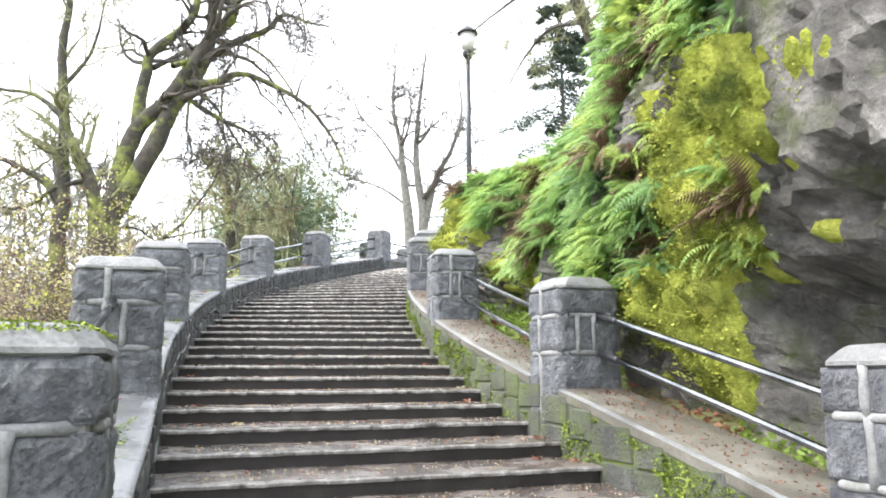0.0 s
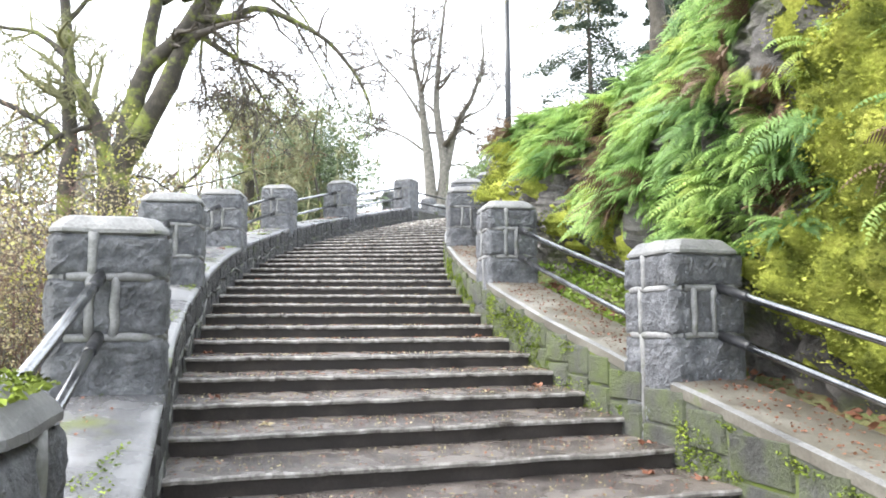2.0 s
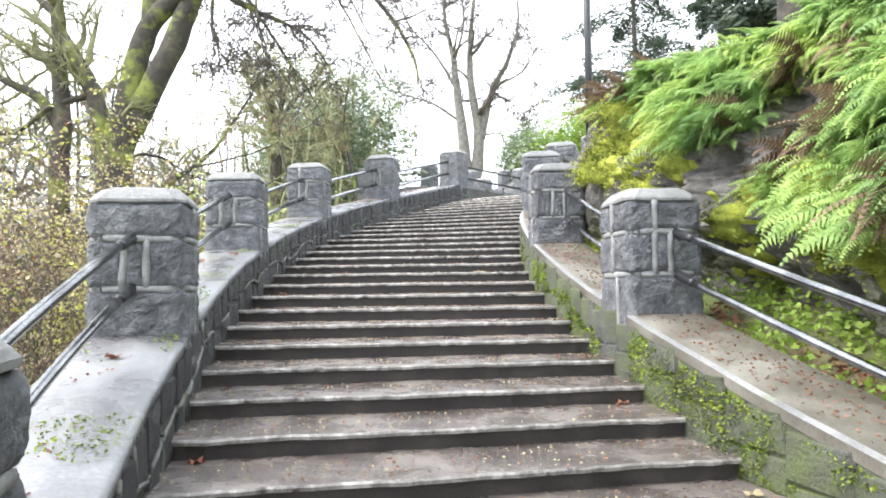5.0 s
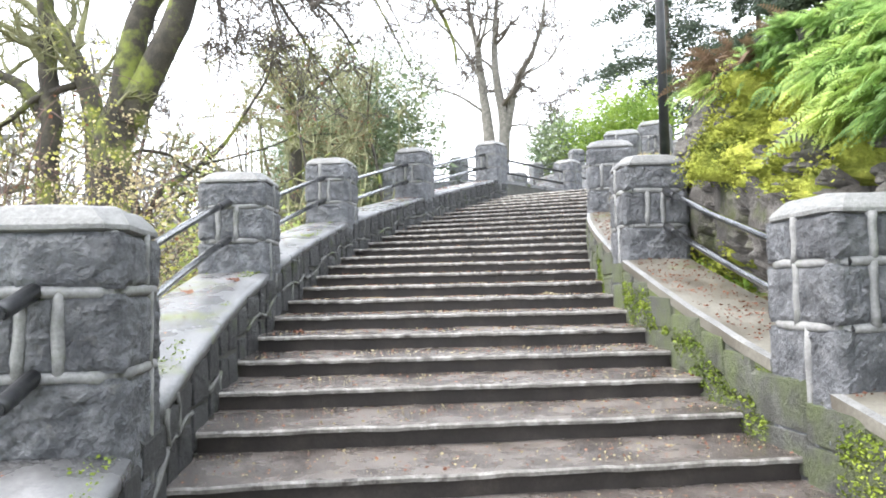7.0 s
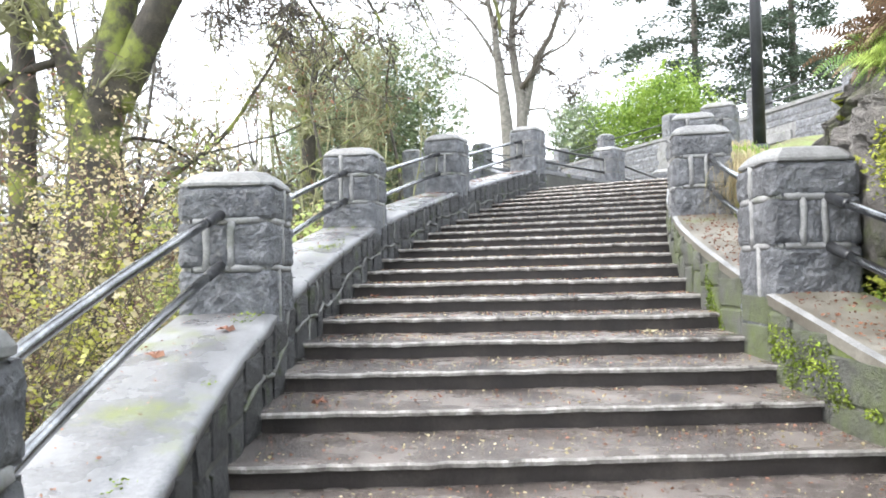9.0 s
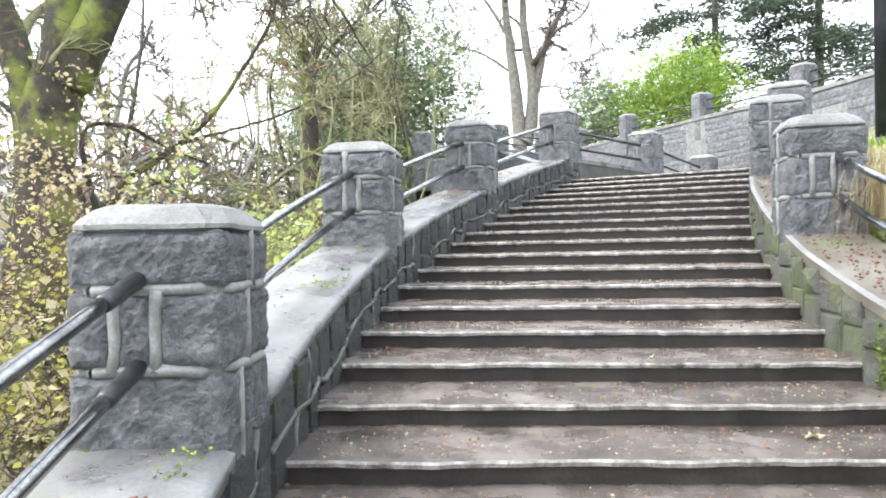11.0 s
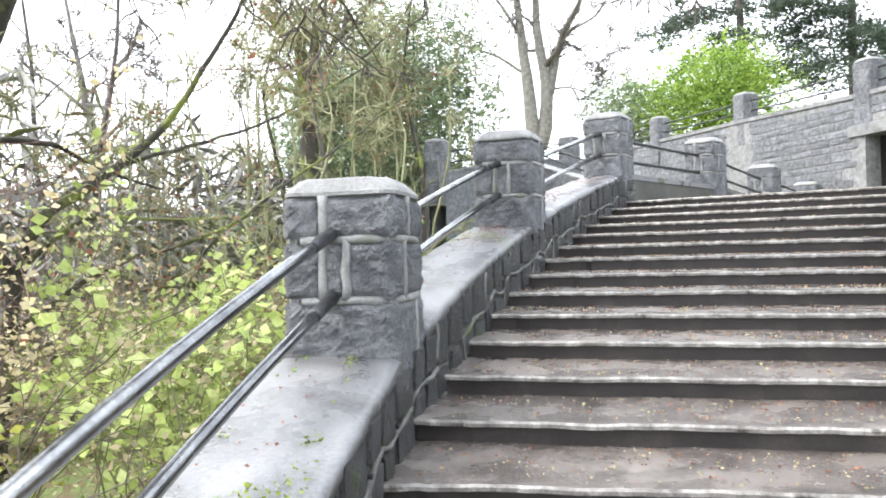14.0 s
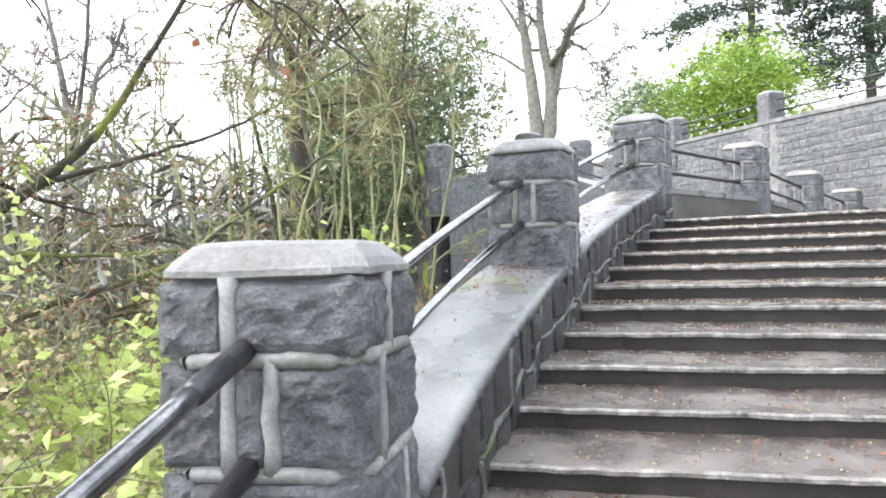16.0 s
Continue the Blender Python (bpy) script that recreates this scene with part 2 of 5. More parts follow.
def rough_block(sx, sy, sz, cuts, amp, freq, seed, bevel=0.012):
    """A block with its base at z = 0, rounded edges and a hewn face."""
    bm = bmesh.new()
    bmesh.ops.create_cube(bm, size=1)
    bmesh.ops.scale(bm, vec=(sx, sy, sz), verts=bm.verts)
    bmesh.ops.bevel(bm, geom=bm.edges[:], offset=bevel, segments=1, affect='EDGES')
    if cuts:
        long = [e for e in bm.edges if e.calc_length() > 0.08]
        bmesh.ops.subdivide_edges(bm, edges=long, cuts=cuts, use_grid_fill=True)
    for v in bm.verts:
        q = v.co * freq + Vector((seed * 7.1, seed * 3.3, seed))
        n = noise.noise_vector(q) + noise.noise_vector(q * 2.7) * 0.6 + noise.noise_vector(q * 0.4) * 0.5
        v.co += n * amp
        v.co.z += sz / 2
    return bm


def rock_face(w, d, h, seed, cell=0.0175):
    """A hewn block, its base at z = 0 and its rough face towards -y; the face swells from pitched edges."""
    nx, nz = max(4, int(w / cell)), max(4, int(h / cell))
    off = Vector((seed * 7.1, seed * 3.3, seed * 1.7))
    verts, faces = [], []
    for j in range(nz + 1):
        for i in range(nx + 1):
            x, z = -w / 2 + w * i / nx, h * j / nz
            edge = min(x + w / 2, w / 2 - x, z, h - z)
            lift = min(1.0, max(0.0, edge) / 0.03) ** 0.6
            q = Vector((x, 0, z)) + off
            n = 0.55 * noise.noise(q * 9) + 0.75 * noise.noise(q * 24) + 0.6 * noise.noise(q * 52) + 0.5 * (0.4 - abs(noise.noise(q * 15 + Vector((3, 3, 3)))))
            wob = noise.noise_vector(q * 30) * 0.006
            verts.append(Vector((x + wob.x, -d / 2 + 0.02 - lift * (0.024 + 0.013 * n), z + wob.z)))
    for j in range(nz):
        for i in range(nx):
            a = j * (nx + 1) + i
            faces.append((a, a + 1, a + nx + 2, a + nx + 1))
    rim = list(range(nx + 1)) + [j * (nx + 1) + nx for j in range(1, nz + 1)] + [nz * (nx + 1) + i for i in range(nx - 1, -1, -1)] + [j * (nx + 1) for j in range(nz - 1, 0, -1)]
    b = len(verts)
    verts += [Vector((verts[k].x, d / 2, verts[k].z)) for k in rim]
    m = len(rim)
    faces += [(rim[(k + 1) % m], rim[k], b + k, b + (k + 1) % m) for k in range(m)]
    return verts, faces


def strip(rows, closed=False):
    """Faces over a list of equal rows of points."""
    verts, faces, n = [p for r in rows for p in r], [], len(rows[0])
    for i in range(len(rows) - 1):
        for j in range(n if closed else n - 1):
            a, b = i * n + j, i * n + (j + 1) % n
            faces.append((a, b, b + n, a + n))
    return verts, faces


def tube(points, radii, sides=8, caps=True):
    verts, faces = [], []
    pts = [Vector(p) for p in points]
    ref = Vector((0.31, 0.2, 0.93))
    for i, p in enumerate(pts):
        d = (pts[min(i + 1, len(pts) - 1)] - pts[max(i - 1, 0)]).normalized()
        a = d.cross(ref)
        a = a.normalized() if a.length > 1e-3 else d.orthogonal().normalized()
        b = d.cross(a)
        for k in range(sides):
            w = 2 * math.pi * k / sides
            verts.append(p + (a * math.cos(w) + b * math.sin(w)) * radii[i])
    for i in range(len(pts) - 1):
        for k in range(sides):
            q = i * sides + k, i * sides + (k + 1) % sides
            faces.append((q[0], q[1], q[1] + sides, q[0] + sides))
    if caps:
        faces += [tuple(range(sides))[::-1], tuple(range(len(verts) - sides, len(verts)))]
    return verts, faces


def join(parts):
    verts, faces = [], []
    for v, f in parts:
        o = len(verts)
        verts += v
        faces += [tuple(i + o for i in q) for q in f]
    return verts, faces


# line of the far retaining wall, and its normal towards the terrace
WX, WY = (-8.4, -3.9, -1.2, 1.4, 5.5), (43.0, 37.8, 34.7, 30.3, 23.4)
WN = (0.86, 0.51)


# ---- ground: one sheet to the horizon ----
def ground_z(x, y):
    s, o = to_so(x, y)
    base = nose(s)
    if o < 0:
        d = max(0.0, -o - 2.05)
        z = base - 0.35 - 0.75 * d if d < 3.5 else base - 2.97 - 0.12 * (d - 3.5)
        far = -o
    else:
        d = max(0.0, o - 2.05)
        lift = 0.22 + 0.25 * min(d, 1.2)
        if s < 9.5:
            lift += 0.0 if d < 1.2 else min(3.0, (d - 1.2) * 0.9) * min(1.0, max(0.0, (9.5 - s) / 3.0))
        z = base + lift
        far = o
    if abs(o) < 2.0:
        z = base - 0.6
    # the upper terrace behind the far retaining wall
    d = (x - WX[1]) * WN[0] + (y - WY[1]) * WN[1]
    hill = 11.0 * min(1.0, max(0.0, (y - 44) / 30)) ** 1.3
    if d > 1.7 and x > -9 and y > 20:
        return 8.0 + hill * 0.4 + 0.1 * noise.noise(Vector((x, y, 0)))
    n = noise.noise(Vector((x * 0.5, y * 0.5, 0))) * 0.18 + noise.noise(Vector((x * 0.11, y * 0.11, 5))) * 0.5
    return z + hill + n * min(1.0, max(0.0, (far - 2.05) / 2.5))


def axis_steps(lo, hi, near, step):
    out, v, w = [], near[0], step
    while v < near[1]:
        out.append(v)
        v += step
    while v < hi:
        out.append(v)
        w *= 1.35
        v += w
    out.append(hi)
    v, w = near[0], step
    while v > lo:
        w *= 1.35
        v -= w
        out.insert(0, max(v, lo))
    return out


gx, gy = axis_steps(-900, 900, (-14, 10), 0.35), axis_steps(-500, 1500, (-8, 42), 0.4)
v, f = strip([[(x, y, ground_z(x, y)) for x in gx] for y in gy])
tagged(piece("ground", mesh_of("ground", v, f, M_GROUND, True)), "leafy brown and green woodland ground beside the stair", "ground", kind="structure")

# ---- stair ----
stair = thing("staircase", "long curving flight of wet worn concrete park steps", "stairs", kind="structure")
N_STEPS = int(round((S_TOP - S_LOW) / TREAD))
COLS = 60


def step_mesh(i):
    s0 = S_TOP - i * TREAD
    z0, deep = nose(s0), (TREAD + 0.04 if i else 1.2)
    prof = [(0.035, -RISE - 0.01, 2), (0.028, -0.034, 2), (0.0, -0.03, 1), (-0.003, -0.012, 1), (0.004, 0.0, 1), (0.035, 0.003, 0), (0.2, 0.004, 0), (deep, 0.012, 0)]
    rows = []
    for ds, dz, _ in prof:
        row = []
        for j in range(COLS + 1):
            o = -half(-1, s0) + (half(-1, s0) + half(1, s0)) * j / COLS
            wob = noise.noise(Vector((o * 2.3, i * 3.1, ds * 2))) * 0.009 + noise.noise(Vector((o * 9, i * 1.7, 4))) * 0.006 + noise.noise(Vector((o * 27, i * 2.9, 8))) * 0.003
            row.append(at(s0 + ds + wob, o * 1.004, z0 + dz + wob * 0.6))
        rows.append(row)
    verts, faces = strip(rows)
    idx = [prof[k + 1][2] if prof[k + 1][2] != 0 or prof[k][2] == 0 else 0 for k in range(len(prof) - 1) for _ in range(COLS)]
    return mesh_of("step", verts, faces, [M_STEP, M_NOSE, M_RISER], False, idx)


for i in range(N_STEPS + 1):
    piece("step", step_mesh(i), stair)

# ---- flanking walls, copings ----
PILLARS_L = [-6.5, -3.1, -0.08, 3.27, 6.63, 9.97, 13.33, 17.05]
PILLARS_R = [-7.0, -3.25, -0.15, 3.6, 6.9, 10.1, 13.4, 16.7]
PW = 0.56
S_BACK, S_FRONT = -10.2, 17.2


def wall_core(side):
    rows = []
    for s in np.arange(S_BACK, S_FRONT, 0.3):
        o1, o2 = side * half(side, s), side * (half(side, s) + PW - 0.02)
        rows.append([at(s, o1, nose(s) - 0.75), at(s, o1, kerb(s) - 0.06), at(s, o2, kerb(s) - 0.06), at(s, o2, nose(s) - 2.6)])
    verts, faces = strip(rows, True)
    return verts, faces


walls = {}
for side, nm, mt, lb in ((-1, "wall_left", M_WALL, "dark basalt rubble wall with raised mortar joints beside the steps"), (1, "wall_right", M_MOSSWALL, "moss-covered masonry wall below the coping beside the steps")):
    v, f = wall_core(side)
    walls[side] = tagged(piece(nm, mesh_of(nm, v, f, mt)), lb, "wall", kind="structure")


def coping(side, s0, s1):
    rows, n = [], 9
    for k in range(n):
        s = s0 + (s1 - s0) * k / (n - 1)
        row = []
        for o, dz in ((HALF - 0.012, -0.075), (HALF - 0.016, -0.012), (HALF + 0.022, 0.0), (HALF + 0.2, 0.008), (HALF + 0.4, 0.006), (HALF + PW + 0.0, 0.0), (HALF + PW + 0.015, -0.015), (HALF + PW + 0.01, -0.075)):
            w = noise.noise(Vector((s * 3, o * 3, side))) * 0.008
            row.append(at(s, side * (o - HALF + half(side, s) + w), kerb(s) + dz + w * 0.5))
        rows.append(row)
    verts, faces = strip(rows, True)
    faces += [tuple(range(8))[::-1], tuple(range(len(verts) - 8, len(verts)))]
    # Right bevel takes a paler concrete, painting in the brightness of the up-facing edge.
    lip = [0 if (side < 0 or i % 8 == 1) else 1 for i in range(8 * (n - 1))] + [0, 0]
    return mesh_of("coping", verts, faces, [M_COPE if side < 0 else M_CAP, M_COPE_R], side < 0, lip)


for side, ps in ((-1, PILLARS_L), (1, PILLARS_R)):
    for a, b in zip(ps[:-1], ps[1:]):
        ob = piece("coping", coping(side, a + PW / 2 - 0.02, b - PW / 2 + 0.02))
        tagged(ob, "pale wet concrete coping slab with green algae patches" if side < 0 else "brown stained concrete coping strewn with leaf litter", "coping", "copings between the pillars")

# ---- pillars ----
BASE, MID, TOPC, CAPH, JOINT = 0.285, 0.3, 0.225, 0.095, 0.036


def pillar(variant):
    """A square pillar of rock-faced blocks in three courses with raised mortar and a chamfered cap; its base at z = 0."""
    top = thing("stone_pillar", "square grey basalt pillar with raised mortar and concrete cap", "pillar", "pillars along the stair")
    h = PW / 2
    bm = rough_block(PW - 0.05, PW - 0.05, BASE + MID + TOPC + 0.85, 0, 0, 1, 0)
    piece("core", bm_mesh("core", bm, M_MORTAR), top, pose(0, 0, -0.85))
    beads = []
    z = -0.80
    courses = [(0.5, 1), (BASE + 0.30, 1), (MID, 3), (TOPC, 2)]
    rnd = random.Random(variant * 17 + 3)
    seed = variant * 40
    for ci, (ch, n) in enumerate(courses):
        for face in range(4):
            m = Matrix.Rotation(face * math.pi / 2, 4, 'Z')
            if ci == 2 and face in (0, 2):
                cuts = [-h, -0.085 + rnd.uniform(-0.03, 0.03), 0.05 + rnd.uniform(-0.02, 0.02), h]
            elif ci == 3 and (variant == 1 or face in (1, 3)):
                cuts = [-h, rnd.uniform(-0.08, 0.06), h]
            elif face in (1, 3) and ci != 3:
                cuts = [-h, rnd.uniform(-0.12, 0.16), h]
            else:
                cuts = [-h, h]
            for a, b in zip(cuts[:-1], cuts[1:]):
                seed += 1
                w = b - a - JOINT * 0.5
                v, f = rock_face(w, 0.07, ch - JOINT * 0.6, seed)
                piece("stone", mesh_of("stone", v, f, M_STONE), top, m @ pose((a + b) / 2, -h + 0.032, z + JOINT * 0.3))
            for c in cuts[1:-1]:
                pts = [m @ Vector((c + rnd.uniform(-0.006, 0.006), -h + 0.014, z + ch * k / 4)) for k in range(5)]
                beads.append(tube(pts, [JOINT * rnd.uniform(0.62, 0.85) for _ in pts], 8))
        z += ch
        if ci < 3:
            ring, rads = [], []
            for face in range(4):
                m = Matrix.Rotation(face * math.pi / 2, 4, 'Z')
                for k in range(6):
                    x = -h + PW * k / 6
                    if k == 0:
                        continue
                    ring.append(m @ Vector((x, -h + 0.015, z + rnd.uniform(-0.006, 0.006))))
                    rads.append(JOINT * rnd.uniform(0.62, 0.82))
            ring.append(ring[0])
            rads.append(rads[0])
            beads.append(tube(ring, rads, 6, False))
    v, f = join(beads)
    piece("mortar_joint", mesh_of("mortar_joint", v, f, M_MORTAR, True), top, None, "light raised mortar")
    # cap: a slab with broad chamfers and worn edges
    rows = []
    for r, zz in ((h - 0.02, -0.01), (h + 0.004, 0.0), (h + 0.004, 0.018), (h - 0.012, 0.042), (h - 0.05, CAPH - 0.012), (h - 0.07, CAPH - 0.002), (h - 0.16, CAPH + 0.002), (0.02, CAPH + 0.004)):
        row, cut = [], min(0.07, r * 0.4)
        for sx, sy in ((-1, -1), (1, -1), (1, 1), (-1, 1)):
            ends = [(sx * (r - cut), sy * r), (sx * r, sy * (r - cut))]
            if sx * sy > 0:
                ends = ends[::-1]
            a, b = ends
            row += [a, b]
        full = []
        for i in range(len(row)):
            p, q = row[i], row[(i + 1) % len(row)]
            full += [p, ((p[0] * 2 + q[0]) / 3, (p[1] * 2 + q[1]) / 3), ((p[0] + q[0] * 2) / 3, (p[1] + q[1] * 2) / 3)]
        out = []
        for x, y in full:
            n = noise.noise_vector(Vector((x * 9, y * 9, zz * 9 + variant * 5))) * 0.007
            out.append(Vector((x, y, zz)) + n)
        rows.append(out)
    v, f = strip(rows, True)
    f.append(tuple(range(len(v) - len(rows[0]), len(v))))
    piece("cap", mesh_of("cap", v, f, M_CAP), top, pose(0, 0, BASE + MID + TOPC), "pale chamfered concrete cap")
    return top


kinds = [pillar(0), pillar(1), pillar(2)]
used = [False] * 3


def place_pillar(i, m, label=None, group=None):
    if not used[i]:
        used[i] = True
        kinds[i].matrix_basis = m
        ob = kinds[i]
    else:
        ob = copy_thing(kinds[i], m)
    if label:
        tagged(ob, label, group=group or "")
    return ob


for side, ps in ((-1, PILLARS_L), (1, PILLARS_R)):
    for k, s in enumerate(ps):
        p = at(s, side * (half(side, s) + PW / 2), kerb(s - PW / 2))
        place_pillar(1 if (side < 0 and k == 5) else (k * 2 + (side > 0)) % 3, pose(*p, 0, 0, math.degrees(heading(s))) @ Matrix.Diagonal((1, 1, {4: 0.945, 5: 0.955}.get(k, 1.0) if side < 0 else 1.0, 1)))

# ---- rails ----
def rail(side, s0, s1, o):
    top = thing("handrail", "pair of worn dark steel pipe rails between pillars", "railing", "rails between the pillars")
    for dz in (0.585, 0.285):
        n, pts = 9, []
        for k in range(n):
            s = s0 + (s1 - s0) * k / (n - 1)
            z = kerb(s0 - PW) + (kerb(s1) - kerb(s0 - PW)) * k / (n - 1)
            pts.append(at(s, side * (o + half(side, s)), z + dz))
        v, f = tube(pts, [0.026] * n, 12)
        bar = piece("bar", mesh_of("bar", v, f, M_RAIL, True), top)
        for p, q in ((pts[-1], pts[-2]), (pts[0], pts[1])):
            d = (q - p).normalized()
            v, f = tube([p, p + d * 0.27, p + d * 0.29], [0.031, 0.031, 0.027], 12)
            piece("sleeve", mesh_of("sleeve", v, f, M_GRIP, True), bar, None, "black painted rail end")
    return top


for side, ps in ((-1, PILLARS_L), (1, PILLARS_R)):
    for a, b in zip(ps[:-1], ps[1:]):
        rail(side, a + PW / 2 - 0.02, b - PW / 2 + 0.02, PW / 2 + (0.03 if side < 0 else 0.08))


# ---- foliage helpers ----
def leaf_cloud(name, centres, size, mat, seed, parent=None, flat=0.5, aspect=0.55, label=""):
    """Many small pointed leaves at the given centres, each bent along its middle."""
    rng = np.random.default_rng(seed)
    c = np.asarray(centres, float)
    n = len(c)
    if n == 0:
        return None
    d = rng.normal(size=(n, 3))
    d[:, 2] *= flat
    d /= np.linalg.norm(d, axis=1)[:, None]
    u = rng.normal(size=(n, 3))
    u -= d * (u * d).sum(1)[:, None]
    u /= np.linalg.norm(u, axis=1)[:, None]
    w = np.cross(d, u)
    ln = (size * rng.uniform(0.55, 1.3, n))[:, None]
    pts = np.stack([c - d * ln * 0.5, c + u * ln * aspect * 0.5 + w * ln * 0.1, c + d * ln * 0.5, c - u * ln * aspect * 0.5 + w * ln * 0.1], 1).reshape(-1, 3)
    i = np.arange(n)[:, None] * 4
    tri = np.concatenate([i + np.array([0, 1, 2]), i + np.array([0, 2, 3])], 1).reshape(-1, 3)
    me = bpy.data.meshes.new(name)
    me.vertices.add(len(pts))
    me.vertices.foreach_set("co", pts.ravel())
    me.loops.add(tri.size)
    me.loops.foreach_set("vertex_index", tri.ravel().astype(np.int32))
    me.polygons.add(len(tri))
    me.polygons.foreach_set("loop_start", np.arange(0, tri.size, 3, dtype=np.int32))
    me.materials.append(mat)
    me.update(calc_edges=True)
    me.validate()
    ob = new(name, me)
    if parent is not None:
        ob.parent = parent
    return tagged(ob, label) if label else ob


def clumps(rng, centre, radii, n_clumps, per, spread):
    """Points in uneven clumps through an ellipsoid, denser towards its skin."""
    out = []
    for _ in range(n_clumps):
        d = rng.normal(size=3)
        d /= np.linalg.norm(d)
        q = np.array(centre) + d * np.array(radii) * rng.uniform(0.45, 1.05)
        out.append(q + rng.normal(size=(int(per * rng.uniform(0.4, 1.6)), 3)) * spread)
    return np.concatenate(out)


TWIG = [0.007]


def grow(rng, start, direct, length, radius, level, out, ends, droop=0.0, kids=4, bend=0.25, up=0.15):
    """A branch with its side branches; tubes are gathered by level."""
    n = max(4, int(5 + length))
    pts, rad, d, p = [Vector(start)], [radius], Vector(direct).normalized(), Vector(start)
    for k in range(n):
        d = (d + Vector(rng.normal(size=3)) * bend * 0.45 + Vector((0, 0, up - droop * (k / n)))* 0.22).normalized()
        p = p + d * (length / n)
        pts.append(p.copy())
        rad.append(max(TWIG[0] * 0.6, radius * (1 - 0.82 * (k + 1) / n)))
    out.setdefault(level, []).append(tube(pts, rad, 8 if radius > 0.08 else 5 if radius > 0.02 else 3, False))
    if level >= 4:
        ends.extend(pts[2:])
        return
    side_shoots(rng, pts, rad, length, level, out, ends, droop, kids, bend, up)


def side_shoots(rng, pts, rad, length, level, out, ends, droop, kids, bend, up, first=0.25, branches=0):
    """branches off this limb; each of them carries kids of its own"""
    n = len(pts) - 1
    for _ in range(branches or kids):
        f = rng.uniform(first, 1.0)
        i = min(n - 1, int(f * n))
        q = pts[i].lerp(pts[i + 1], rng.uniform(0, 1))
        ax = (pts[i + 1] - pts[i]).normalized()
        side = Vector(rng.normal(size=3))
        side = (side - ax * side.dot(ax)).normalized()
        nd = ax * rng.uniform(0.3, 0.9) + side * rng.uniform(0.6, 1.0)
        grow(rng, q, nd, max(0.25, length * rng.uniform(0.34, 0.62) * (1.15 - f * 0.4)), max(TWIG[0], rad[i] * rng.uniform(0.4, 0.65)), level + 1, out, ends, droop, kids, bend, up)


def tree_object(label, out, mats, group="", name="bare_tree", m=None):
    top = thing(name, label, "tree", group, "", m)
    low = [t for k in (0, 1) for t in out.get(k, [])]
    fine = [t for k in (2, 3, 4, 5) for t in out.get(k, [])]
    v, f = join(low)
    piece("trunk", mesh_of("trunk", v, f, mats[0], True), top)
    if fine:
        v, f = join(fine)
        tagged(piece("branchwork", mesh_of("branchwork", v, f, mats[1], True), top), kind="stuff")
    return top


def limb(pts, r0, r1, rng, out, level=0, fine=5):
    """A main limb through the given places, smoothed and a little crooked."""
    P = [Vector(p) for p in pts]
    res, rad = [], []
    for i in range(len(P) - 1):
        a, b, c, d = P[max(i - 1, 0)], P[i], P[i + 1], P[min(i + 2, len(P) - 1)]
        for k in range(fine):
            t = k / fine
            q = 0.5 * ((2 * b) + (c - a) * t + (2 * a - 5 * b + 4 * c - d) * t * t + (3 * b - a - 3 * c + d) * t ** 3)
            res.append(q + Vector(rng.normal(size=3)) * min(0.02, 0.03 * (c - b).length / fine))
    res.append(P[-1])
    n = len(res)
    rad = [r0 + (r1 - r0) * (k / (n - 1)) ** 0.8 for k in range(n)]
    rad = [r * (1 + 0.12 * noise.noise(q * 2.0)) for r, q in zip(rad, res)]
    out.setdefault(level, []).append(tube(res, rad, 12 if r0 > 0.1 else 7, False))
    return res, rad


# ---- cliff on the uphill side ----
CL_H = ((-10, -4, -1, -0.2, 0.4, 1.0, 1.5, 2.2, 3.0, 3.7, 4.5, 5.7, 6.8, 7.5, 7.8, 8.1), (6.8, 6.5, 5.0, 4.2, 3.5, 3.0, 2.8, 2.6, 2.4, 2.2, 2.0, 1.8, 1.6, 1.35, 0.9, -0.3))
CL_O = ((-10, -3, -2, -1, 0, 1, 2.5, 3.6, 4.5, 5.4, 6.5, 8.2), (2.5, 2.4, 2.2, 2.35, 2.3, 2.45, 2.7, 2.65, 2.45, 2.25, 2.12, 2.1))
CL_LEAN = ((-4, 0, 2, 4, 5.5, 8), (0.5, 0.6, 0.95, 0.8, 0.45, 0.3))


